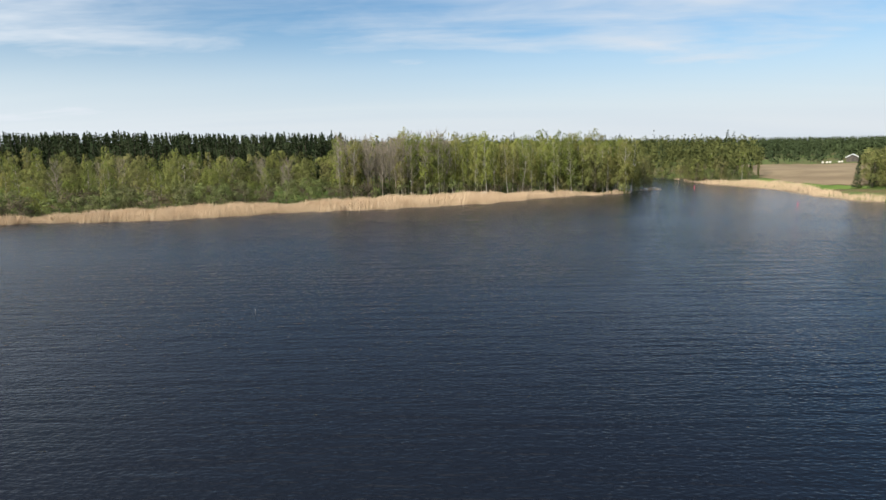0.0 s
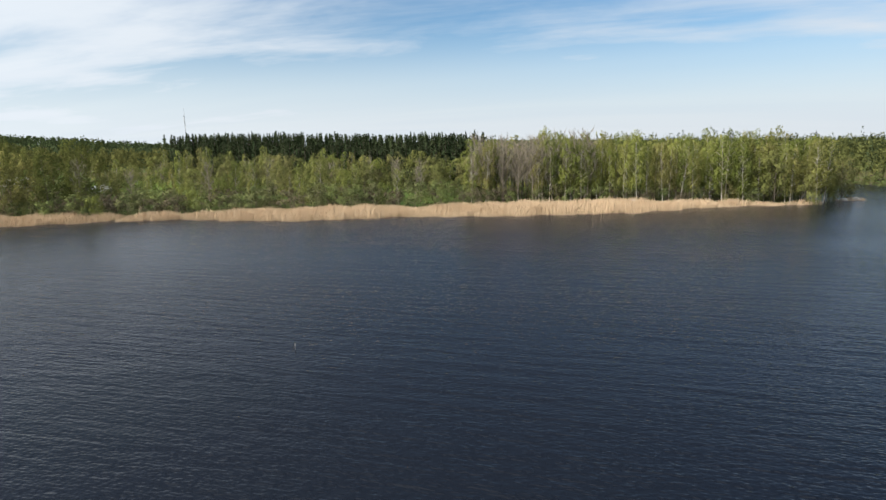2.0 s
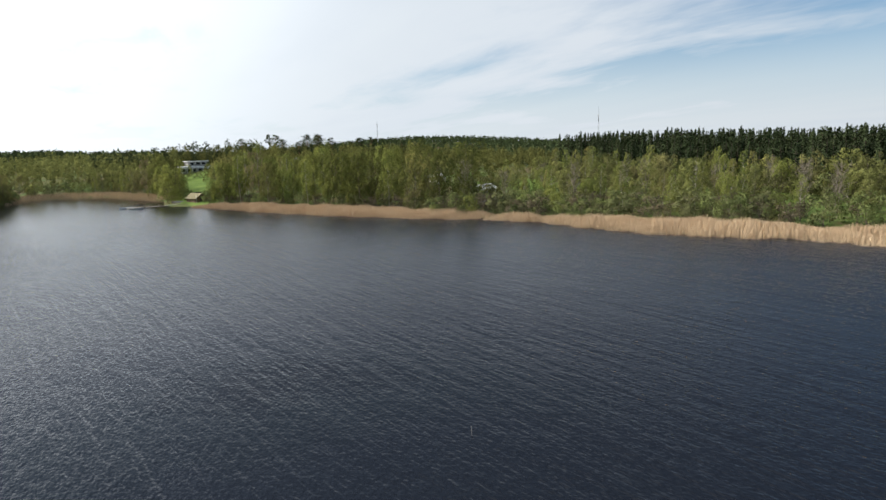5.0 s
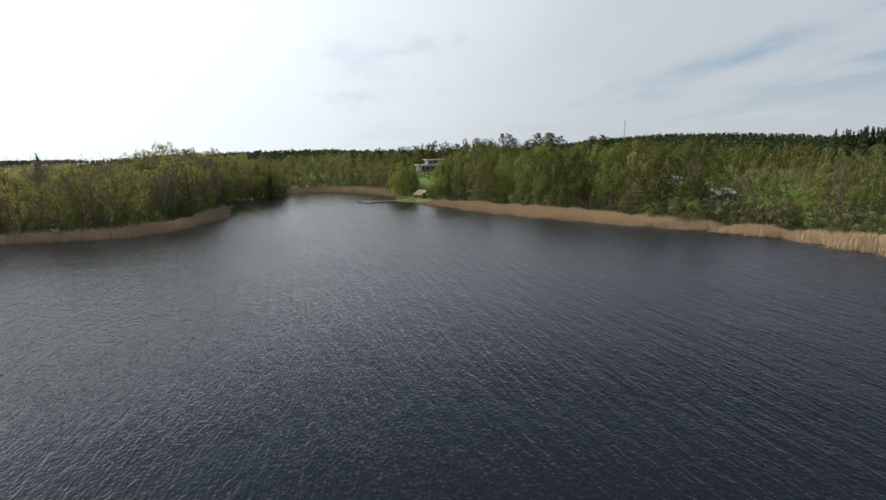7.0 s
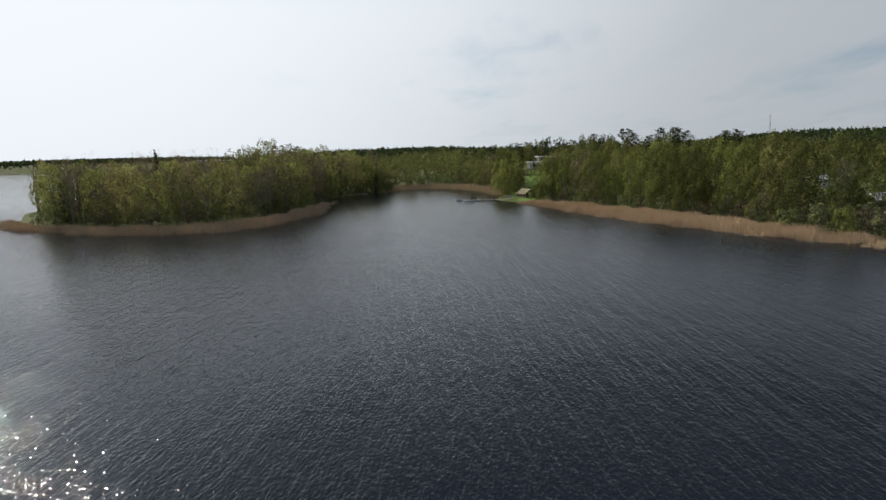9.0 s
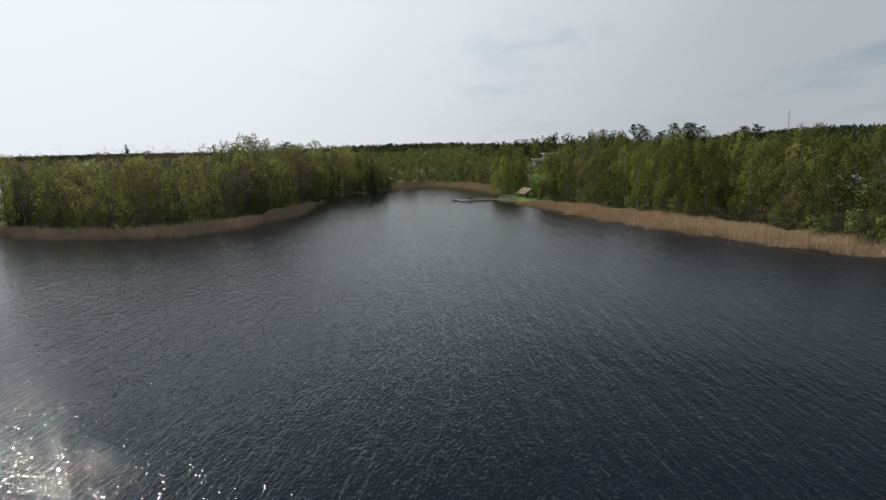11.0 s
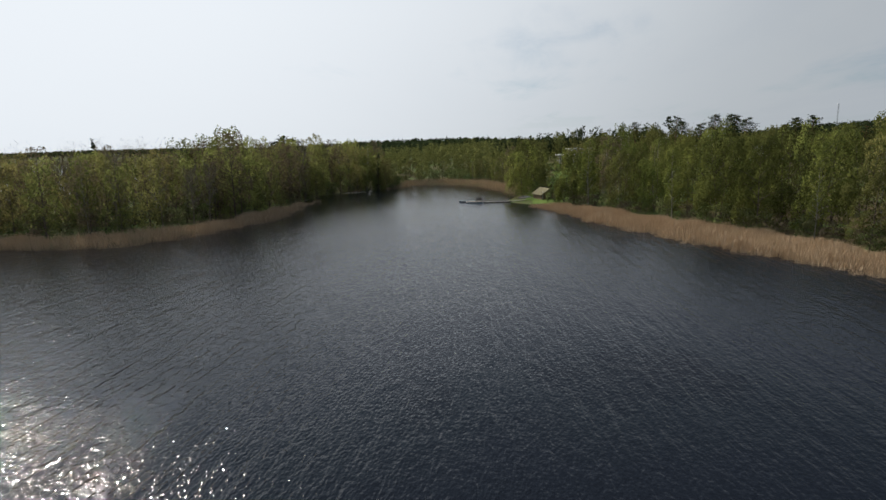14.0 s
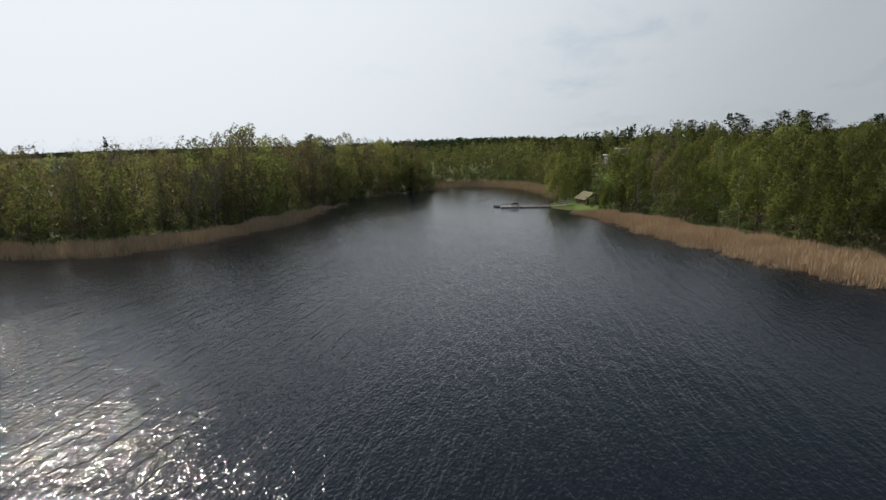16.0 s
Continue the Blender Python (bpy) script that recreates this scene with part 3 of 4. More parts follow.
# ---- the reed belts ----
def reed_belt(seed, front, back, thick, tall, label):
    """Dry reeds between the line at the water and the line on the bank."""
    rng = np.random.default_rng(seed)
    ring = np.array(list(front) + list(back)[::-1], float)
    lo, hi = ring.min(0), ring.max(0)
    n = int((hi - lo).prod() * thick)
    p = rng.uniform(lo, hi, (n, 2))
    d = inland(p[:, 0], p[:, 1], ring)
    edge = 0.7 * np.sin(p[:, 0] * 0.9) + 0.6 * np.sin(p[:, 1] * 0.55 + p[:, 0] * 0.31) + 0.5 * np.sin(p[:, 0] * 2.3 + p[:, 1] * 1.9)
    p = p[d < edge * 0.9 + 0.2]
    n = len(p)
    inside = np.clip(0.50 - 0.22 * inland(p[:, 0], p[:, 1], ring) + 0.25 * np.sin(p[:, 0] * 0.42 + 1.7 * np.sin(p[:, 1] * 0.5)), 0.45, 1.0)      # lower and thinner towards the rim
    h = tall * inside * (0.88 + 0.06 * np.sin(p[:, 0] * 0.35) + 0.08 * np.sin(p[:, 1] * 0.6 + p[:, 0] * 0.8)) * rng.uniform(0.68, 1.12, n)
    a = rng.uniform(0, 6.28, n)
    w = rng.uniform(0.014, 0.034, n)
    tilt = rng.normal(size=(n, 2)) * 0.17 + np.array([0.06, 0.05])
    z0 = np.minimum(ground_height(p[:, 0], p[:, 1]), 0.5) - 0.05
    base = np.column_stack([p, z0])
    side = np.column_stack([np.cos(a) * w, np.sin(a) * w, np.zeros(n)])
    mid = base + np.column_stack([tilt * h[:, None] * 0.5, h * 0.6])
    tip = base + np.column_stack([tilt * h[:, None] * 1.15, h])
    verts = np.stack([base - side * 0.6, base + side * 0.6, mid + side, tip + side * 0.25, tip - side * 0.25, mid - side], 1).reshape(-1, 3)
    i = np.arange(n)[:, None] * 6
    faces = np.concatenate([i + np.array([[0, 1, 2, 5]]), i + np.array([[5, 2, 3, 4]])])
    return tagged(new("reed_bed", mesh_of("reed_bed", verts, faces, REED)), label, "reeds", kind="stuff")


NORTH_BACK = [(58, 171), (50, 164), (44, 158), (36, 156), (26, 154), (15, 150), (0, 147), (-18, 139), (-37, 132), (-50, 128), (-62, 123), (-75, 118), (-83, 116),
              (-92, 113), (-105, 107.5), (-118, 102), (-132, 96), (-146, 89), (-160, 83), (-172, 78), (-181, 72)]
NORTH_FRONT = NORTH_SHORE[:25] + [(-183, 67)]
HEAD_BACK = [(-203, 10), (-193, 8), (-173, 7), (-158, 6.5), (-147, 5), (-137, 1), (-130, -5), (-128, -13), (-131, -27), (-141, -50), (-156, -66)]
COVE_BACK = [(-222, 72), (-240, 70), (-258, 62), (-276, 54), (-286, 38), (-280, 20), (-255, 12)]
EAST_BACK = [(96, 124), (91, 133), (91, 142), (95, 156), (96, 168), (91, 182), (79, 196), (80, 202)]
reed_belt(1, NORTH_FRONT[2:11], [(46.5, 157)] + NORTH_BACK[3:9], 36, 1.85, "belt of pale dry reeds standing in the shallows")
reed_belt(2, NORTH_FRONT[10:18], NORTH_BACK[8:14], 36, 1.8, "belt of pale dry reeds standing in the shallows")
reed_belt(3, NORTH_FRONT[17:], NORTH_BACK[13:], 42, 1.75, "belt of tawny dry reeds below the bank trees")
reed_belt(4, HEAD_SHORE, HEAD_BACK, 20, 2.0, "shaded brown reeds along the wooded headland")
reed_belt(5, [(-219, 64), (-235, 60)] + COVE_SHORE[:5], COVE_BACK[:6], 9, 2.1, "brown reeds closing the end of the cove")
reed_belt(6, EAST_SHORE[:9], EAST_BACK, 10, 1.7, "pale reeds along the far bank below the field")

reed_belt(7, [(60.5, 168.5), (56, 165.5), (53, 164)], [(60.5, 169.5), (56, 169.5), (53, 168)], 24, 1.3, "small spit of pale dry reeds off the point")

# ---- woods along the shores ----
LAWN = [(-188, 64), (-183, 77), (-215, 88), (-262, 101), (-300, 106), (-300, 79), (-262, 77), (-225, 72), (-203, 64)]
MEADOW = [(-150, 150), (-118, 146), (-112, 160), (-150, 170)]
BANK = [(-105, 108), (-118, 101.5), (-132, 95.5), (-160, 83), (-180, 75), (-196, 66), (-240, 62), (-255, 80), (-205, 100), (-160, 112), (-120, 126), (-103, 118)]
THICKET_FRONT = [(-105, 104), (-92, 112), (-83, 116), (-62, 123), (-37, 132), (-18, 139), (-18, 144), (-40, 139), (-64, 130), (-86, 123), (-106, 112)]
THICKET = [(-106, 112), (-86, 122), (-64, 129), (-40, 138), (-24, 146), (-40, 172), (-140, 176), (-125, 140)]
STAND = [(-142, 178), (-38, 172), (-30, 182), (-40, 196), (-142, 200)]
POINT_FRONT = [(-26, 139), (0, 147), (15, 150), (30, 154), (46, 157), (52, 164), (44, 172), (26, 164), (8, 160), (-8, 156), (-26, 152)]
POINT_BACK = [(-26, 152), (-8, 156), (8, 160), (26, 164), (44, 172), (34, 196), (22, 215), (-34, 180)]
HEAD_FRONT = [(-137, -42), (-131, -27), (-128, -12), (-130, -4), (-140, 2), (-157, 5.5), (-172, 6.5), (-193, 7), (-218, 7), (-234, 11), (-246, 20), (-262, 20),
              (-262, 0), (-232, -6), (-200, -10), (-172, -14), (-158, -24), (-160, -48), (-168, -66)]
HEAD_BACK_WOOD = [(-168, -66), (-160, -48), (-158, -24), (-172, -14), (-200, -10), (-232, -6), (-262, 0), (-330, 0), (-420, -60), (-360, -120), (-230, -92), (-180, -76)]

grove(1, BANK, 5.2, [("bank", 7, 1.02, 1.16), ("willow", 2.5, 1.15, 1.15), ("birch", 1.5, 1.0, 1.05), ("bud", 0.8, 0.95, 1.1)], avoid=[LAWN], margin=5, scale=(0.74, 1.14))
grove(2, THICKET_FRONT, 2.8, [("shrub", 6, 1.3, 1.0), ("brown", 3, 1.25, 1.0), ("willow", 1, 0.5, 1.0)], margin=4)
grove(3, THICKET, 4.3, [("alder", 5, 0.80, 1.0), ("willow", 1, 0.85, 1.0), ("birch", 3, 0.70, 1.0), ("bare", 2.0, 0.76, 1.0), ("shrub", 3, 1.4, 1.0)], avoid=[MEADOW], scale=(0.65, 1.12))
grove(4, STAND, 2.0, [("spruce", 1, 1.08, 1.0)], scale=(0.95, 1.03), vary=0.03)
grove(5, POINT_FRONT, 2.25, [("birch", 10, 0.98, 1.0)], margin=6, avoid=[[(-22, 138), (-12, 142), (-12, 160), (-22, 156)]])
grove(16, [(27, 154), (38, 153.5), (48, 156), (53, 163), (56, 167), (50, 173), (42, 172), (28, 162)], 2.3,
      [("birch", 6, 0.95, 1.0), ("alder", 2, 0.85, 1.0), ("shrub", 2, 1.1, 1.0)], margin=1.0)
grove(6, [(-27, 141), (0, 148), (-2, 158), (-27, 154)], 2.1, [("bare", 1, 1.0, 1.0)], margin=4)
HEAD_TIP = HEAD_FRONT[:6] + [(-166, -6), (-160, -24), (-160, -48), (-164, -60)]
HEAD_WEST = HEAD_FRONT[5:15] + [(-166, -10)]
grove(7, HEAD_TIP, 4.0, [("aspen", 6, 1.15, 1.0), ("bud", 4, 1.08, 1.0), ("birch", 1, 0.98, 1.0), ("bare", 1.0, 0.95, 1.0), ("spruce", 0.5, 0.85, 1.0)], margin=5, scale=(0.8, 1.08))
grove(17, HEAD_WEST, 4.4, [("aspen", 6, 1.36, 1.0), ("bud", 4, 1.3, 1.0), ("birch", 1.5, 1.15, 1.0), ("bare", 0.7, 1.1, 1.0), ("spruce", 0.4, 1.0, 1.0)], margin=4, scale=(0.85, 1.08))
grove(8, [(-26, 137), (0, 145), (15, 149), (30, 153), (46, 156), (50, 163), (45, 166), (28, 158), (8, 155), (-26, 146)], 3.0,
      [("shrub", 4, 0.95, 1.0), ("brown", 2, 0.9, 1.0), ("alder", 1, 0.45, 1.0)], margin=5)
grove(9, [(-205, 8), (-218, 4), (-236, 10), (-250, 22), (-268, 24), (-268, 16), (-250, 12), (-232, 2)], 3.0, [("aspen", 3, 0.95, 1.0), ("shrub", 2, 1.2, 1.0)], margin=0.6)
grove(11, [(-105, 107.5), (-132, 95), (-160, 82.5), (-178, 76), (-180, 79.5), (-160, 87), (-133, 100), (-106, 112)], 3.2, [("shrub", 2, 0.95, 1.0), ("brown", 3, 0.9, 1.0)], margin=4)
grove(12, [(-142, -50), (-132, -26), (-129, -12), (-131, -5), (-140, 1), (-157, 4.5), (-193, 6.5), (-220, 7), (-220, -1), (-160, -5), (-145, -12), (-143, -28), (-153, -50)], 3.4,
      [("shrub", 4, 1.1, 1.0), ("brown", 2, 1.1, 1.0), ("alder", 1, 0.5, 1.0)], margin=4)
grove(13, [(-222, 70), (-240, 68), (-258, 60), (-274, 52), (-282, 38), (-276, 20), (-292, 20), (-300, 45), (-280, 66), (-240, 80)], 4.0,
      [("shrub", 3, 1.4, 1.0), ("alder", 3, 0.9, 1.0), ("birch", 1, 0.7, 1.0)], margin=7, avoid=[LAWN])
grove(14, [(60, 230), (73, 220), (79, 209), (80, 199), (92, 187), (98, 193), (82, 208), (72, 226), (60, 238)], 3.0, [("shrub", 3, 1.2, 1.0), ("alder", 2, 0.7, 1.0), ("birch", 1, 0.75, 1.0)], margin=0.6)
grove(15, [(28, 226), (36, 204), (43, 186), (51, 173), (46, 170), (34, 190), (24, 215)], 3.2, [("shrub", 2, 1.1, 1.0), ("alder", 2, 0.8, 1.0)], margin=2.5)
rng = np.random.default_rng(77)
for x, y, s in ((-186, 73.5, 1.15), (-184.5, 75.5, 1.3), (-188.5, 76.5, 1.2), (-182.5, 73, 1.2), (-191, 77.5, 1.0), (-197.5, 76, 0.9), (-203, 70.5, 1.0)):
    plant("shrub", rng, x, y, s)
plant("bank", rng, -201.5, 80.5, 0.72)
for y in (80.5, 83.0, 85.4, 88.1, 90.6, 93.0):
    plant("shrub", rng, -276 + 0.15 * (y - 80), y, 0.85)
for x, y, s in ((-107, 117.5, 1.35), (-110, 119, 1.45), (-113, 119.5, 1.4), (-116, 119, 1.5), (-119, 118, 1.3)):
    plant("shrub", rng, x, y, s)
for x, y, s in ((-205.5, 66.5, 1.42), (-203.5, 64.8, 1.05), (-210, 70.5, 1.2), (-179.5, 77.5, 1.1), (-187, 81, 1.2)):
    plant("willow", rng, x, y, s)
for x, y, s in ((-244, 126, 1.0), (-256, 134, 1.05), (-270, 128, 1.0), (-262, 142, 1.0), (-236, 138, 0.95), (-228, -8, 1.25), (-233, -13, 1.2), (-238, -8, 1.28),
                (-300, 118, 0.9), (-286, 130, 0.95), (-222, 150, 0.95), (-280, 150, 1.0), (-215, 160, 0.9), (-252, 160, 1.0)):
    plant("pine", rng, x, y, s if y < 0 else s * 0.97)
for x, y, s in ((-249, 131, 0.86), (-241, 131, 0.9), (-238, 129, 0.84), (-171, -33, 1.12), (101, 149, 0.62), (103.5, 147, 0.58), (108, 152, 0.7)):
    plant("spruce", rng, x, y, s)
grove(10, [(104, 153), (102, 142), (112, 126), (130, 125), (128, 160), (110, 160)], 3.4, [("alder", 3, 0.85, 1.0), ("birch", 2, 0.75, 1.0), ("bare", 1, 0.75, 1.0)], margin=6)


def far_tree(kind, rng, n, size):
    """Spray places, sizes and outward ways of one distant tree about 12 m high."""
    if kind == "spruce":
        f = rng.uniform(0, 1, n)
        r = 1.75 * (1 - f) ** 0.9 + 0.1
        a = rng.uniform(0, 6.28, n)
        ring = np.stack([np.cos(a), np.sin(a), np.full(n, 0.45)], 1)
        return np.stack([np.cos(a) * r, np.sin(a) * r, 1.0 + f * 14.0], 1), size * (1.25 - 0.7 * f)[:, None], ring
    way = rng.normal(size=(n, 3))
    way /= np.linalg.norm(way, axis=1)[:, None]
    if kind == "bare":
        return way * rng.uniform(0.2, 1, n)[:, None] ** 0.5 * np.array([1.9, 1.9, 4.4]) + np.array([0, 0, 7.2]), np.full((n, 1), size), way
    wide, tall, mid, count = (2.0, 2.4, 10.2, 5) if kind == "pine" else (2.0, 4.6, 5.9, 7)
    lobe = rng.normal(size=(count, 3))
    lobe *= rng.uniform(0.45, 0.8, count)[:, None] / np.linalg.norm(lobe, axis=1)[:, None]
    lobe[0] = (0, 0, 0.8)
    lobe = lobe * np.array([wide, wide, tall]) + np.array([0, 0, mid])
    way[:, 2] += 0.2
    pick = rng.integers(count, size=n)
    flatter = np.array([1, 1, 0.6 if kind == "pine" else 1.25])
    return lobe[pick] + way * flatter * wide * rng.uniform(0.35, 0.66, n)[:, None], np.full((n, 1), size), way


def even_scatter(rng, ring, gap):
    """Places on a shaken grid inside a ring on land: a close canopy without clearings."""
    ring = np.array(ring, float)
    lo, hi = ring.min(0), ring.max(0)
    gx, gy = np.meshgrid(np.arange(lo[0], hi[0], gap), np.arange(lo[1], hi[1], gap))
    p = np.stack([gx.ravel(), gy.ravel()], 1)
    p = p + rng.uniform(-0.45, 0.45, p.shape) * gap
    return p[within(p[:, 0], p[:, 1], ring) & (inland(p[:, 0], p[:, 1]) > 4)]


def far_woods(seed, ring, gap, kind, n, size, material, label, scale=1.0, tries=9000, avoid=None):
    """A stretch of distant trees in one mesh: trunks and leaf sprays."""
    rng = np.random.default_rng(seed)
    places = scatter(rng, ring, gap, tries, avoid, 4) if tries else even_scatter(rng, ring, gap)
    verts, faces, soft, count = [], [], [], 0
    zs = ground_height(places[:, 0], places[:, 1])
    t, tf = rod([(0, 0, -0.3), (0, 0, 9.0)], [0.16, 0.06], 4)
    for (x, y), z in zip(places, zs):
        s = scale * rng.uniform(0.75, 1.15)
        p, big, way = far_tree(kind, rng, n, size)
        p[:, :2] += rng.normal(size=2) * 0.3
        v, f, m = clumps(rng, p, big, 0.2, out=way) if kind != "bare" else clumps(rng, p, big, -1.6, thin=0.055)
        for vv, ff, mm in ((v, f, m), (t, tf, t * np.array([4, 4, 0]) + np.array([0, 0, 0.05]))):
            verts.append(vv * s + np.array([x, y, z]))
            faces.append(ff + count)
            soft.append(mm / np.linalg.norm(mm, axis=1)[:, None])
            count += len(vv)
    data = mesh_of("far_woods", np.concatenate(verts), np.concatenate(faces), material, normals=np.concatenate(soft))
    return tagged(new("far_woods", data), label, "woods", kind="stuff")


far_woods(1, POINT_BACK, 3.6, "birch", 110, 0.40, BIRCH_LEAF, "dense birch wood on the point", 1.12)
far_woods(2, HEAD_BACK_WOOD, 4.6, "bare", 130, 0.36, BROWN_WOOD, "brownish leafless wood over the headland", 1.3)
far_woods(13, [(p[0] - 2, p[1] - 2) for p in HEAD_BACK_WOOD], 7.0, "birch", 80, 0.48, ALDER_LEAF, "scattered leafy trees over the headland", 1.05)
far_woods(3, [(60, 234), (66, 222), (76, 203), (92, 186), (104, 196), (126, 262), (110, 310), (20, 310), (20, 240)], 4.6, "birch", 90, 0.46, ALDER_LEAF,
          "mixed wood across the channel", 1.05)
far_woods(14, [(66, 226), (78, 206), (96, 192), (124, 262), (108, 306), (24, 306), (24, 244)], 9.0, "spruce", 70, 0.6, PINE_NEEDLE, "dark conifers across the channel", 0.9)
far_woods(4, [(-34, 185), (20, 225), (20, 330), (-200, 420), (-260, 250), (-150, 205)], 5.4, "spruce", 52, 0.8, NEEDLE, "dark spruce forest behind the shore", 0.74)
HILLSIDE = [(-205, 100), (-160, 112), (-122, 130), (-140, 176), (-150, 205), (-230, 260), (-400, 260), (-430, 110), (-330, 60), (-290, 60), (-262, 100)]
HOUSE_PLOTS = [(-244, 118), (-230, 122), (-228, 150), (-246, 150), (-252, 124)]
far_woods(5, HILLSIDE, 5.6, "birch", 100, 0.50, DARKENED_LEAF, "mixed green trees on the slope", 0.88, avoid=[MEADOW, LAWN, HOUSE_PLOTS])
far_woods(6, [(-268, 14), (-284, 20), (-288, 44), (-276, 58), (-240, 72), (-262, 80), (-420, 110), (-520, 40), (-420, -50), (-330, 0)], 5.8, "birch", 90, 0.50, ALDER_LEAF, "trees round the end of the cove", 0.98, avoid=[LAWN])
far_woods(16, [(-309, 66), (-308, 104), (-300, 128), (-380, 145), (-392, 55)], 5.5, "birch", 80, 0.52, PINE_NEEDLE, "dark conifers behind the flat-roofed house", 1.08)
far_woods(7, [(-250, 140), (-240, 165), (-300, 175), (-300, 130)], 20, "pine", 70, 0.6, PINE_NEEDLE, "pines along the crest", 1.0)
far_woods(8, [(122, 286), (165, 262), (200, 300), (260, 420), (120, 420)], 7, "spruce", 46, 0.9, NEEDLE, "spruces beyond the field", 0.66, avoid=[[(168, 258), (198, 258), (202, 288), (172, 288)]])
far_woods(15, [(200, 300), (420, 300), (600, 520), (260, 520)], 7, "birch", 18, 1.2, FOREST, "low woods beyond the barn", 0.62, 0)
far_woods(9, [(-430, 110), (-400, 260), (-230, 420), (-700, 900), (-1300, 700), (-1000, 100), (-520, 40)], 8, "birch", 13, 1.5, FOREST, "distant forested hill", 0.85, 0)
far_woods(10, [(-420, -50), (-520, 40), (-1000, 100), (-1300, -300), (-700, -230)], 8.5, "birch", 13, 1.6, FOREST, "distant woods to the west", 1.0, 0)
far_woods(11, [(20, 320), (260, 420), (900, 500), (1100, 1100), (-200, 1000), (-200, 420)], 9, "spruce", 12, 1.9, NEEDLE, "distant forest across the fields", 0.55, 0)
far_woods(12, [(-1380, -700), (-1380, -1250), (-1000, -1600), (-1900, -1700), (-1900, -600)], 13, "birch", 12, 2.6, FOREST, "forest on the far shore of the lake", 1.1, 0)

# ---- field, lawn and meadow ----
def patch(name, ring, material, label, cell=3.0, lift=0.07):
    ring = np.array(ring, float)
    lo, hi = ring.min(0), ring.max(0)
    ob = sheet(name, np.arange(lo[0], hi[0] + cell, cell), np.arange(lo[1], hi[1] + cell, cell),
               lambda x, y: ground_height(x, y) + lift, material, lambda x, y: within(x, y, ring) & (inland(x, y) > 1.5))
    return tagged(ob, label, name.replace("_", " "), kind="structure")


FIELD = [(100, 188), (96, 172), (100, 160), (112, 148), (150, 150), (240, 230), (190, 262), (168, 254), (124, 280)]
patch("field", FIELD, SOIL, "bare brown harrowed field above the bank", 4.0, 0.12)
patch("grass_verge", [(94, 186), (93, 170), (96, 152), (110, 138), (150, 138), (150, 150), (112, 149), (101, 160), (98, 172), (101, 187)], GRASS,
      "strip of green grass below the field", 2.5, 0.09)
patch("lawn", [(-188, 68), (-180, 74), (-215, 87), (-285, 96), (-288, 84), (-225, 75), (-204, 66)], GRASS, "bright green lawn running up from the boathouse", 2.5, 0.09)
patch("meadow", [(-152, 148), (-118, 143), (-110, 162), (-150, 172)], GRASS, "green meadow among the trees", 3.0, 0.09)


# ---- built things ----
def box_mesh(name, size, material, bevel=0.02, taper=1.0):
    """A box standing on z = 0, its edges a little rounded; taper narrows the top."""
    bm = bmesh.new()
    bmesh.ops.create_cube(bm, size=1.0)
    for v in bm.verts:
        top = v.co.z > 0
        v.co = Vector((v.co.x * size[0] * (taper if top else 1), v.co.y * size[1] * (taper if top else 1), (v.co.z + 0.5) * size[2]))
    if bevel:
        bmesh.ops.bevel(bm, geom=bm.edges[:], offset=bevel, segments=1, affect="EDGES")
    data = bpy.data.meshes.new(name)
    bm.to_mesh(data)
    bm.free()
    data.materials.append(material)
    return data


def put(parent, name, data, x=0.0, y=0.0, z=0.0, rx=0.0, ry=0.0, rz=0.0, label=""):
    ob = part(name, data, parent, label)
    ob.matrix_basis = pose(x, y, z, rx, ry, rz)
    return ob


def thing(name, label, category, m, group=""):
    top = tagged(new(name), label, category, group)
    top.empty_display_size = 0.5
    top.matrix_basis = m
    return top


def gable_mesh(name, wide, long, low, rise, material):
    """A house body: walls up to low, gables up to low + rise; the ridge runs along y."""
    bm = bmesh.new()
    w, l = wide / 2, long / 2
    ends = [[bm.verts.new(c) for c in ((-w, y, -0.8), (w, y, -0.8), (w, y, low), (0, y, low + rise), (-w, y, low))] for y in (-l, l)]
    bm.faces.new(ends[0])
    bm.faces.new(ends[1][::-1])
    for i in range(5):
        j = (i + 1) % 5
        bm.faces.new((ends[0][j], ends[0][i], ends[1][i], ends[1][j]))
    bmesh.ops.recalc_face_normals(bm, faces=bm.faces[:])
    data = bpy.data.meshes.new(name)
    bm.to_mesh(data)
    bm.free()
    data.materials.append(material)
    return data


def window_on(parent, x, y, z, rz, wide=1.2, high=1.2):
    """A framed window set proud of a wall whose outside faces local -y."""
    frame_ob = put(parent, "window", box_mesh("window", (wide + 0.2, 0.1, high + 0.2), WHITE_PAINT, 0.01), x, y, z, rz=rz)
    put(frame_ob, "pane", box_mesh("pane", (wide, 0.05, high), PANE, 0.0), 0, -0.045, 0.1)
    return frame_ob


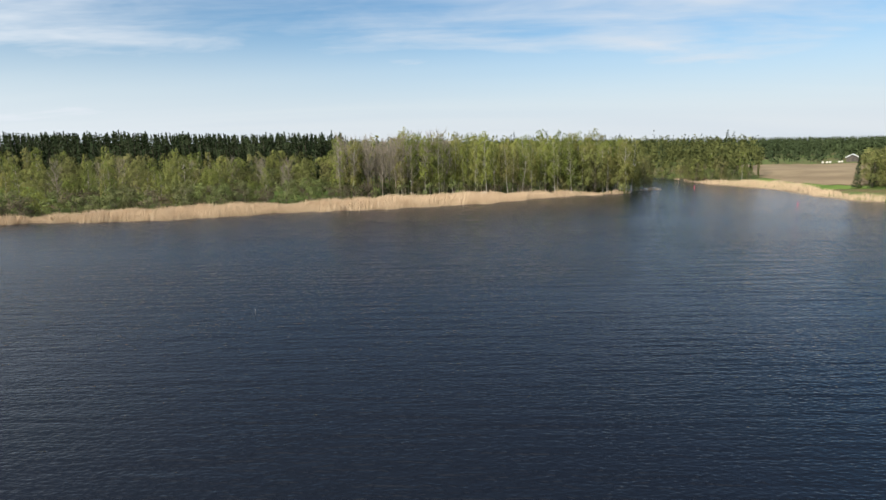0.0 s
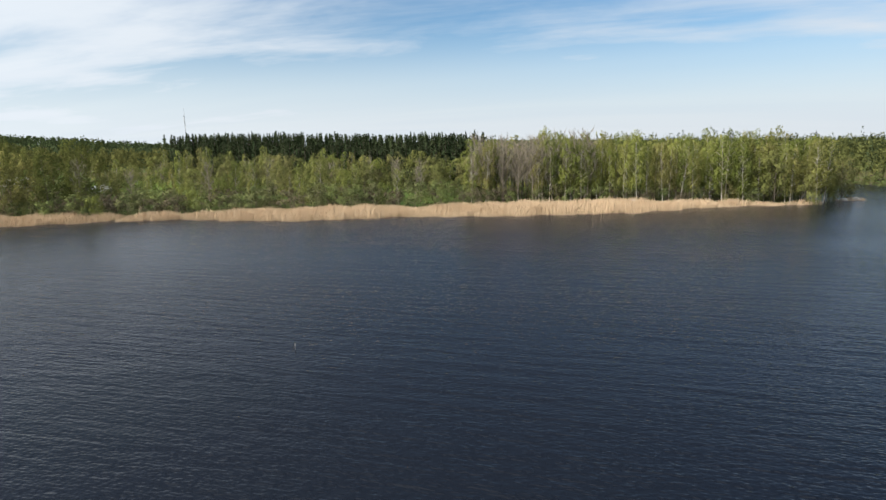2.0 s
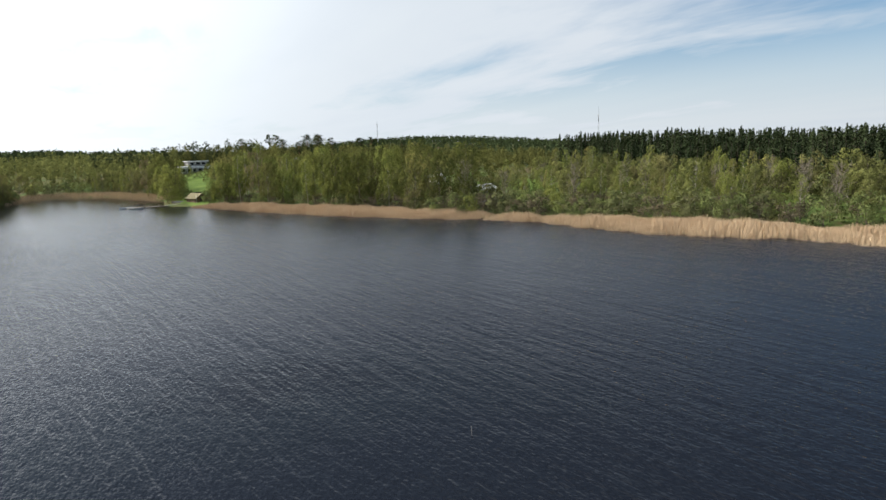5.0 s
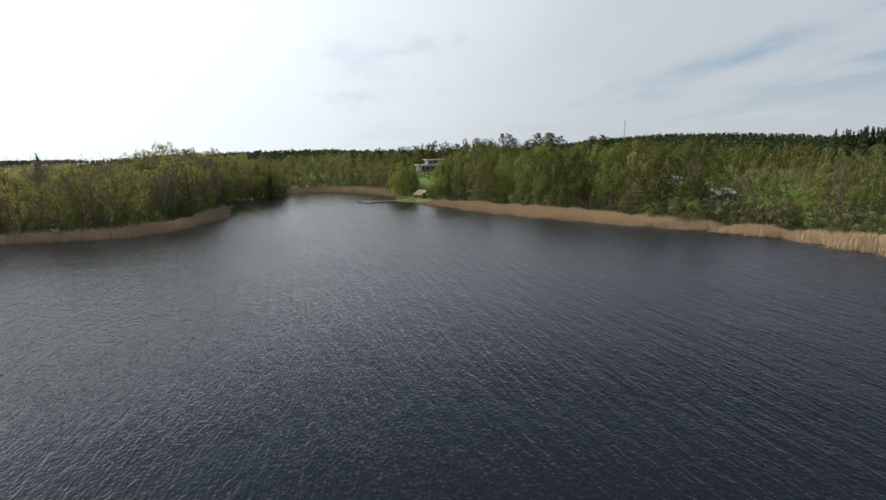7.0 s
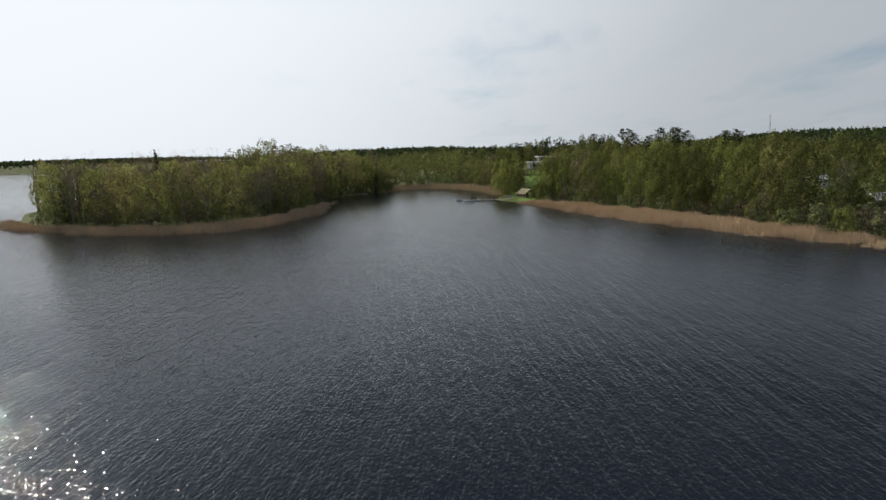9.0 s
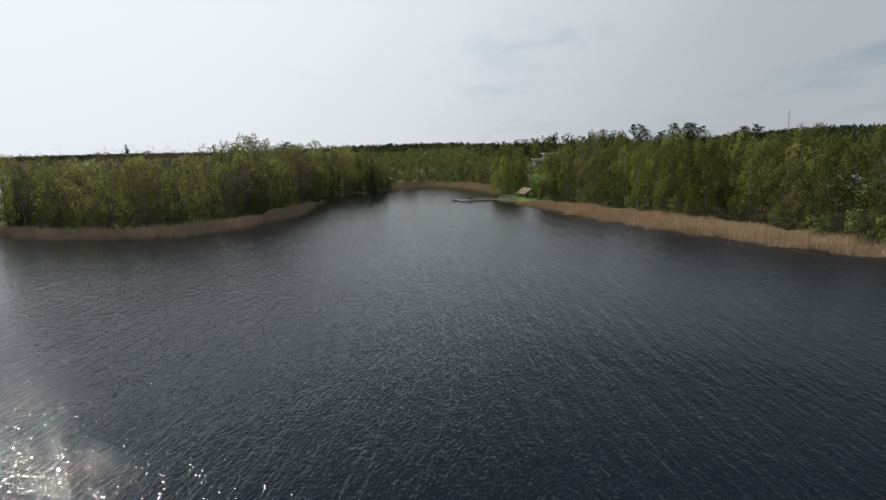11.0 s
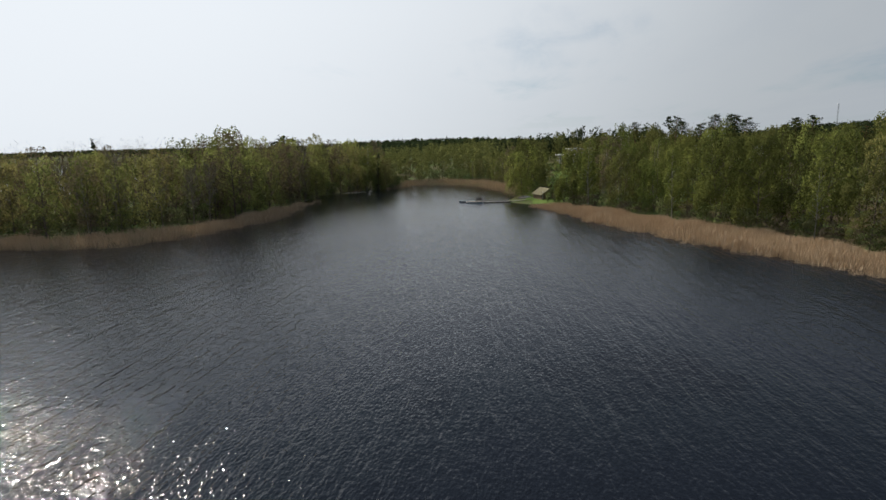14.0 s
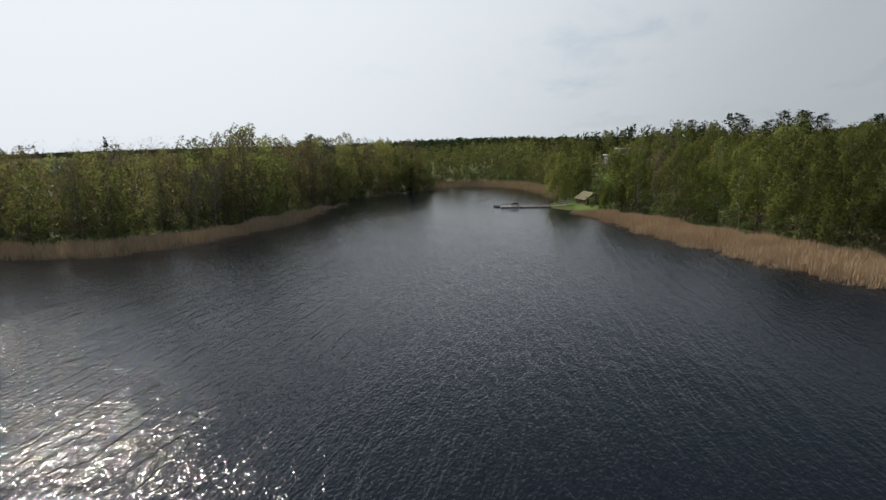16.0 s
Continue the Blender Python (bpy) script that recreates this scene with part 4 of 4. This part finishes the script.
def gable_house(x, y, turn, wide, long, low, rise, walls, roofing, label, name="house", windows=3, z=None):
    top = thing(name, label, "house" if name == "house" else name.replace("_", " "), pose(x, y, level(x, y) if z is None else z, rz=turn))
    put(top, "wall", gable_mesh("wall", wide, long, low, rise, walls))
    slope = math.hypot(wide / 2, rise) + 0.45
    tilt = math.degrees(math.atan2(rise, wide / 2))
    for side in (-1, 1):
        c, s = math.cos(radians(tilt)), math.sin(radians(tilt))
        mid = slope / 2 - 0.02
        put(top, "roof", box_mesh("roof", (slope, long + 0.9, 0.14), roofing, 0.01), side * mid * c, 0, low + rise - mid * s + 0.03, ry=side * tilt)
    if windows:
        put(top, "chimney", box_mesh("chimney", (0.6, 0.6, 1.4), STONE, 0.02), wide * 0.18, long * 0.15, low + rise * 0.55)
        for i in range(windows):
            f = (i + 0.5) / windows - 0.5
            window_on(top, wide / 2 + 0.02, f * long, low * 0.4, 90)
            window_on(top, -wide / 2 - 0.02, f * long, low * 0.4, -90)
        for f in (-0.22, 0.22):
            window_on(top, f * wide, -long / 2 - 0.02, low * 0.4, 0)
        put(top, "door", box_mesh("door", (0.95, 0.1, 2.05), DARK_WOOD, 0.01), 0, -long / 2 - 0.03, 0.05)
    return top


# the boathouse and its lean-to at the foot of the lawn
hut = gable_house(-194.5, 72.0, 112, 4.2, 5.0, 1.3, 1.4, BROWN_WALL, MOSS_ROOF, "small brown boathouse under a low tan mossy gable roof", "boathouse", 0, z=level(-194.5, 72.0) - 0.25)
put(hut, "door", box_mesh("door", (1.3, 0.08, 1.8), DARK_WOOD, 0.01), 0, -2.54, 0.02)
put(hut, "barge_board", box_mesh("barge_board", (0.16, 0.1, 2.0), WHITE_PAINT, 0.0), -1.9, -2.52, 0.05)
shelter = thing("wood_shelter", "low grey open shelter beside the boathouse", "shelter", pose(-200.5, 73.0, level(-200.5, 73.0), rz=112))
put(shelter, "roof", box_mesh("roof", (3.8, 3.4, 0.12), DARK_ROOF, 0.01), 0, 0, 2.1, rx=-10)
for px in (-1.5, 1.5):
    for py in (-1.2, 1.2):
        put(shelter, "post", box_mesh("post", (0.12, 0.12, 2.1), PLANK, 0.01), px, py, -0.1)
put(shelter, "back_wall", box_mesh("back_wall", (3.1, 0.08, 1.8), GREY_WALL, 0.0), 0, 1.28, 0)


def jetty():
    top = thing("jetty", "narrow weathered wooden jetty on posts", "jetty", pose(-193.6, 63.4, 0, rz=-83))
    length = 7.4
    plank = box_mesh("plank", (0.20, 1.3, 0.04), PLANK, 0.005)
    for i in range(33):
        put(top, "plank", plank, 0.1 + i * 0.22, 0, 0.27, rz=random.uniform(-1, 1))
    for y in (-0.5, 0.5):
        put(top, "beam", box_mesh("beam", (length, 0.12, 0.15), DARK_WOOD, 0.01), length / 2, y, 0.12)
        for i in range(5):
            put(top, "post", box_mesh("post", (0.14, 0.14, 2.2), DARK_WOOD, 0.01), 0.4 + i * 1.65, y * 1.3, -1.8)
    walk_in = box_mesh("plank", (0.22, 1.2, 0.04), PLANK, 0.005)
    for i in range(14):
        put(top, "plank", walk_in, -0.2 - i * 0.24, 0.02 * i, 0.27 + 0.02 * i)


def pontoon():
    top = thing("swim_raft", "floating wooden swimming raft on white floats with a low dark rail", "raft", pose(-192.6, 53.8, 0, rz=-83))
    plank = box_mesh("plank", (0.22, 2.6, 0.04), PLANK, 0.005)
    for i in range(18):
        put(top, "plank", plank, -2.0 + i * 0.235, 0, 0.32)
    for y in (-0.85, 0.85):
        put(top, "float", box_mesh("float", (4.2, 0.5, 0.5), WHITE_PAINT, 0.08), 0, y, -0.20)
    for x in (-1.9, -0.6, 0.7, 1.9):
        put(top, "rail_post", box_mesh("rail_post", (0.08, 0.08, 0.62), DARK_WOOD, 0.01), x, 1.2, 0.34)
    put(top, "rail", box_mesh("rail", (4.0, 0.06, 0.07), DARK_WOOD, 0.01), 0, 1.2, 0.92)
    bench = thing("bench", "dark wooden bench on the swimming raft", "bench", pose(-192.4, 55.0, 0.36, rz=-83))
    put(bench, "seat", box_mesh("seat", (1.5, 0.4, 0.05), DARK_WOOD, 0.01), 0, 0, 0.42)
    put(bench, "backrest", box_mesh("backrest", (1.5, 0.05, 0.35), DARK_WOOD, 0.01), 0, 0.22, 0.52)
    for x in (-0.6, 0.6):
        put(bench, "leg", box_mesh("leg", (0.06, 0.4, 0.42), DARK_WOOD, 0.005), x, 0, 0)


def hull_mesh(long, wide, deep, material, open_top=True):
    """A rowing boat's shell: ribs from stern to stem, with thickness."""
    bm = bmesh.new()
    rows = []
    for i in range(9):
        f = i / 8
        w = wide / 2 * (0.72 + 0.28 * math.sin(math.pi * min(f * 1.4, 1) / 2 + 0.3)) * (1 - max(0, f - 0.5) ** 2 * 3.8)
        keel, sheer = deep * 0.28 * max(0, f - 0.6) / 0.4, deep * (1 + 0.25 * f * f)
        x = (f - 0.5) * long
        rows.append([bm.verts.new(c) for c in ((x, -w, sheer), (x, -w * 0.8, (keel + sheer) * 0.4), (x, 0, keel), (x, w * 0.8, (keel + sheer) * 0.4), (x, w, sheer))])
    for a, b in zip(rows, rows[1:]):
        for j in range(4):
            bm.faces.new((a[j], a[j + 1], b[j + 1], b[j]))
    bm.faces.new(rows[0])
    bmesh.ops.recalc_face_normals(bm, faces=bm.faces[:])
    bmesh.ops.solidify(bm, geom=bm.faces[:], thickness=0.04)
    data = bpy.data.meshes.new("hull")
    bm.to_mesh(data)
    bm.free()
    data.materials.append(material)
    return data


def rowing_boat(x, y, z, turn, paint, label, over=False):
    top = thing("rowing_boat", label, "boat", pose(x, y, z, 180 if over else 0, 0, turn))
    put(top, "hull", hull_mesh(4.2, 1.4, 0.5, paint))
    for bx in (-1.1, 0.2, 1.1):
        put(top, "thwart", box_mesh("thwart", (0.25, 1.05, 0.04), PLANK, 0.005), bx, 0, 0.34)
    return top


jetty()
pontoon()
rowing_boat(-194.7, 51.8, -0.12, -78, WHITE_PAINT, "white rowing boat moored at the swimming raft")
rowing_boat(-198.5, 66.5, level(-198.5, 66.5) + 0.55, 20, DARK_WOOD, "dark upturned rowing boat on the bank", True)
rowing_boat(-201.0, 67.6, level(-201.0, 67.6) + 0.55, 34, GREY_ROOF, "pale grey upturned rowing boat on the bank", True)


def terrace_house():
    """The flat-roofed house above the lawn."""
    x, y = -294.0, 91.5
    top = thing("modern_house", "large grey house with light flat roofs in two steps", "house", pose(x, y, level(x, y) - 1.0, rz=94))
    put(top, "wall", box_mesh("wall", (13, 8, 3.6), GREY_WALL, 0.02), 0, 0, -0.6, label="dark grey lower walls")
    put(top, "roof", box_mesh("roof", (14.2, 9.2, 0.35), WHITE_PAINT, 0.03), 0, 0, 3.0)
    put(top, "upper_wall", box_mesh("upper_wall", (8.5, 6.5, 2.2), GREY_WALL, 0.02), 2.2, 0.6, 3.3)
    put(top, "upper_roof", box_mesh("upper_roof", (9.8, 7.8, 0.32), WHITE_PAINT, 0.03), 2.2, 0.6, 5.5)
    for i in range(5):
        window_on(top, -5.0 + i * 2.5, -4.02, 0.7, 0, 1.7, 1.6)
    for i in range(3):
        window_on(top, -0.4 + i * 2.6, -2.67, 3.9, 0, 1.8, 1.2)
    put(top, "balcony", box_mesh("balcony", (12.5, 1.8, 0.2), WHITE_PAINT, 0.02), 0, -4.9, 2.5)
    for i in range(6):
        put(top, "balcony_post", box_mesh("balcony_post", (0.14, 0.14, 3.4), WHITE_PAINT, 0.01), -5.9 + i * 2.36, -5.6, -0.7)


terrace_house()
gable_house(-243, 124.5, 62, 7.5, 11, 3.4, 2.6, GREY_WALL, GREY_ROOF, "grey wooden house with a grey gable roof on the ridge", z=level(-243, 124.5) - 0.4)
gable_house(-236, 144, 40, 7.5, 10, 3.2, 2.4, PALE_WALL, DARK_ROOF, "pale house with a dark roof among ridge trees", z=level(-236, 144) - 0.6)
gable_house(-212, 126, 75, 5.0, 7.0, 2.4, 1.6, GREY_WALL, DARK_ROOF, "small grey outbuilding below the ridge houses", "outbuilding", 2)
gable_house(-113, 124.5, 20, 3.4, 7.0, 2.6, 0.9, PALE_WALL, WHITE_PAINT, "low shed with a whitish sheet roof in the thicket", "shed", 0, z=level(-113, 124.5) + 0.7)
gable_house(-157, 141, 30, 2.4, 3.6, 2.2, 0.7, WHITE_PAINT, WHITE_PAINT, "little white garden shed among the trees", "garden_shed", 0)
gable_house(-160.5, 139, 30, 2.2, 2.8, 2.0, 0.6, WHITE_PAINT, WHITE_PAINT, "little white garden shed among the trees", "garden_shed", 0)
gable_house(183, 272, -35, 4.6, 8.5, 2.0, 1.3, DARK_WOOD, WHITE_PAINT, "old dark barn with a light sheet-metal roof", "barn", 0)
bale = box_mesh("hay_bale", (0.95, 0.9, 0.9), PALE_WALL, 0.3)
for x, y in ((165, 264.5), (166.5, 264), (168, 264.3), (172.5, 265), (174, 265.5)):
    ob = tagged(new("hay_bale", bale), "white plastic-wrapped hay bale at the field's edge", "hay bale", "bales by the barn")
    ob.matrix_basis = pose(x, y, level(x, y) - 0.05, rz=random.uniform(0, 90))


# ---- masts ----
def mast(x, y, high, r=0.75):
    z = level(x, y)
    top = thing("radio_mast", "tall thin lattice radio mast standing on a wooded hill", "mast", pose(x, y, z))
    feet = [(r * math.cos(a), r * math.sin(a)) for a in (0.3, 2.394, 4.489)]
    for fx, fy in feet:
        v, f = rod([(fx, fy, -1), (fx * 0.75, fy * 0.75, high)], [0.17 * r, 0.13 * r], 5)
        part("leg", mesh_of("leg", v, f, STEEL), top)
    braces, n = [], int(high / 2.2)
    for i in range(n):
        a0, a1 = i * high / n, (i + 1) * high / n
        for j in range(3):
            (ax, ay), (bx, by) = feet[j], feet[(j + 1) % 3]
            k0, k1 = 1 - 0.25 * a0 / high, 1 - 0.25 * a1 / high
            braces.append(rod([(ax * k0, ay * k0, a0), (bx * k1, by * k1, a1)], [0.08 * r, 0.08 * r], 3))
    v, f = joined(braces)
    tagged(part("bracing", mesh_of("bracing", v, f, STEEL), top), kind="stuff")
    v, f = rod([(0, 0, high), (0, 0, high + 5)], [0.09, 0.05], 5)
    part("antenna", mesh_of("antenna", v, f, STEEL), top)
    for i, f in enumerate((0.72, 0.84, 0.93)):
        put(top, "antenna_panel", box_mesh("antenna_panel", (0.6 * r, 0.5 * r, 2.0), WHITE_PAINT, 0.03), 1.1 * r * math.cos(i * 2.1), 1.1 * r * math.sin(i * 2.1), high * f)


mast(-804, 465, 33)
mast(-252, 327, 29, 0.32)


# ---- marks on the water ----
def spar_buoy(x, y, tall, lower, upper, label):
    top = thing("spar_buoy", label, "buoy", pose(x, y, 0, random.uniform(-3, 3), random.uniform(-3, 3), 0))
    v, f = rod([(0, 0, -1.2), (0, 0, tall * 0.6), (0, 0, tall * 0.601)], [0.13 * tall / 2.1, 0.11 * tall / 2.1, 0.02], 10)
    part("pole", mesh_of("pole", v, f, lower, True), top)
    v, f = rod([(0, 0, tall * 0.6), (0, 0, tall * 0.97), (0, 0, tall)], [0.112 * tall / 2.1, 0.10 * tall / 2.1, 0.02], 10)
    part("head", mesh_of("head", v, f, upper, True), top)


spar_buoy(69, 119, 1.05, RED_PAINT, RED_PAINT, "red spar buoy marking the channel")
spar_buoy(68, 166, 1.0, RED_PAINT, RED_PAINT, "red spar buoy marking the channel")
spar_buoy(-16.3, 47.5, 0.5, BLACK_PAINT, GREY_WALL, "small dark spar buoy with a grey head")


# ---- stones and drift wood ----
def boulder(x, y, size, z, label):
    bm = bmesh.new()
    bmesh.ops.create_icosphere(bm, subdivisions=3, radius=1.0)
    for v in bm.verts:
        v.co *= 1 + 0.28 * noise.noise(v.co * 1.3 + Vector((x, y, 0)))
        v.co = Vector((v.co.x * size[0], v.co.y * size[1], v.co.z * size[2]))
    data = bpy.data.meshes.new("boulder")
    bm.to_mesh(data)
    bm.free()
    data.materials.append(STONE)
    data.polygons.foreach_set("use_smooth", np.full(len(data.polygons), True))
    ob = tagged(new("boulder", data), label, "boulder")
    ob.location = (x, y, z)


boulder(8.5, 146.8, (0.6, 0.4, 0.32), 1.45, "pale boulder showing above the reeds")
boulder(54.5, 166.5, (0.8, 0.6, 0.45), 0.1, "pale rock at the tip of the point")
boulder(57.5, 168.2, (0.9, 0.7, 0.5), 0.1, "pale rock at the tip of the point")
for i, (x, y, long, turn) in enumerate(((-97, 115.5, 3.0, 20), (-131, -33, 3.0, 60), (-134.5, -43, 4.0, 70),
                                         (-128.5, -22, 2.5, 80), (-140, -52, 3.0, 40))):
    v, f = rod([(-long / 2, 0, 0), (0, 0.12, 0.05), (long / 2, 0, 0.02)], [0.11, 0.10, 0.04], 7)
    ob = tagged(new("drift_log", mesh_of("drift_log", v, f, TWIG, True)), "bleached drift log lying along the reed edge", "log")
    ob.matrix_basis = pose(x, y, 0.04, rz=turn)
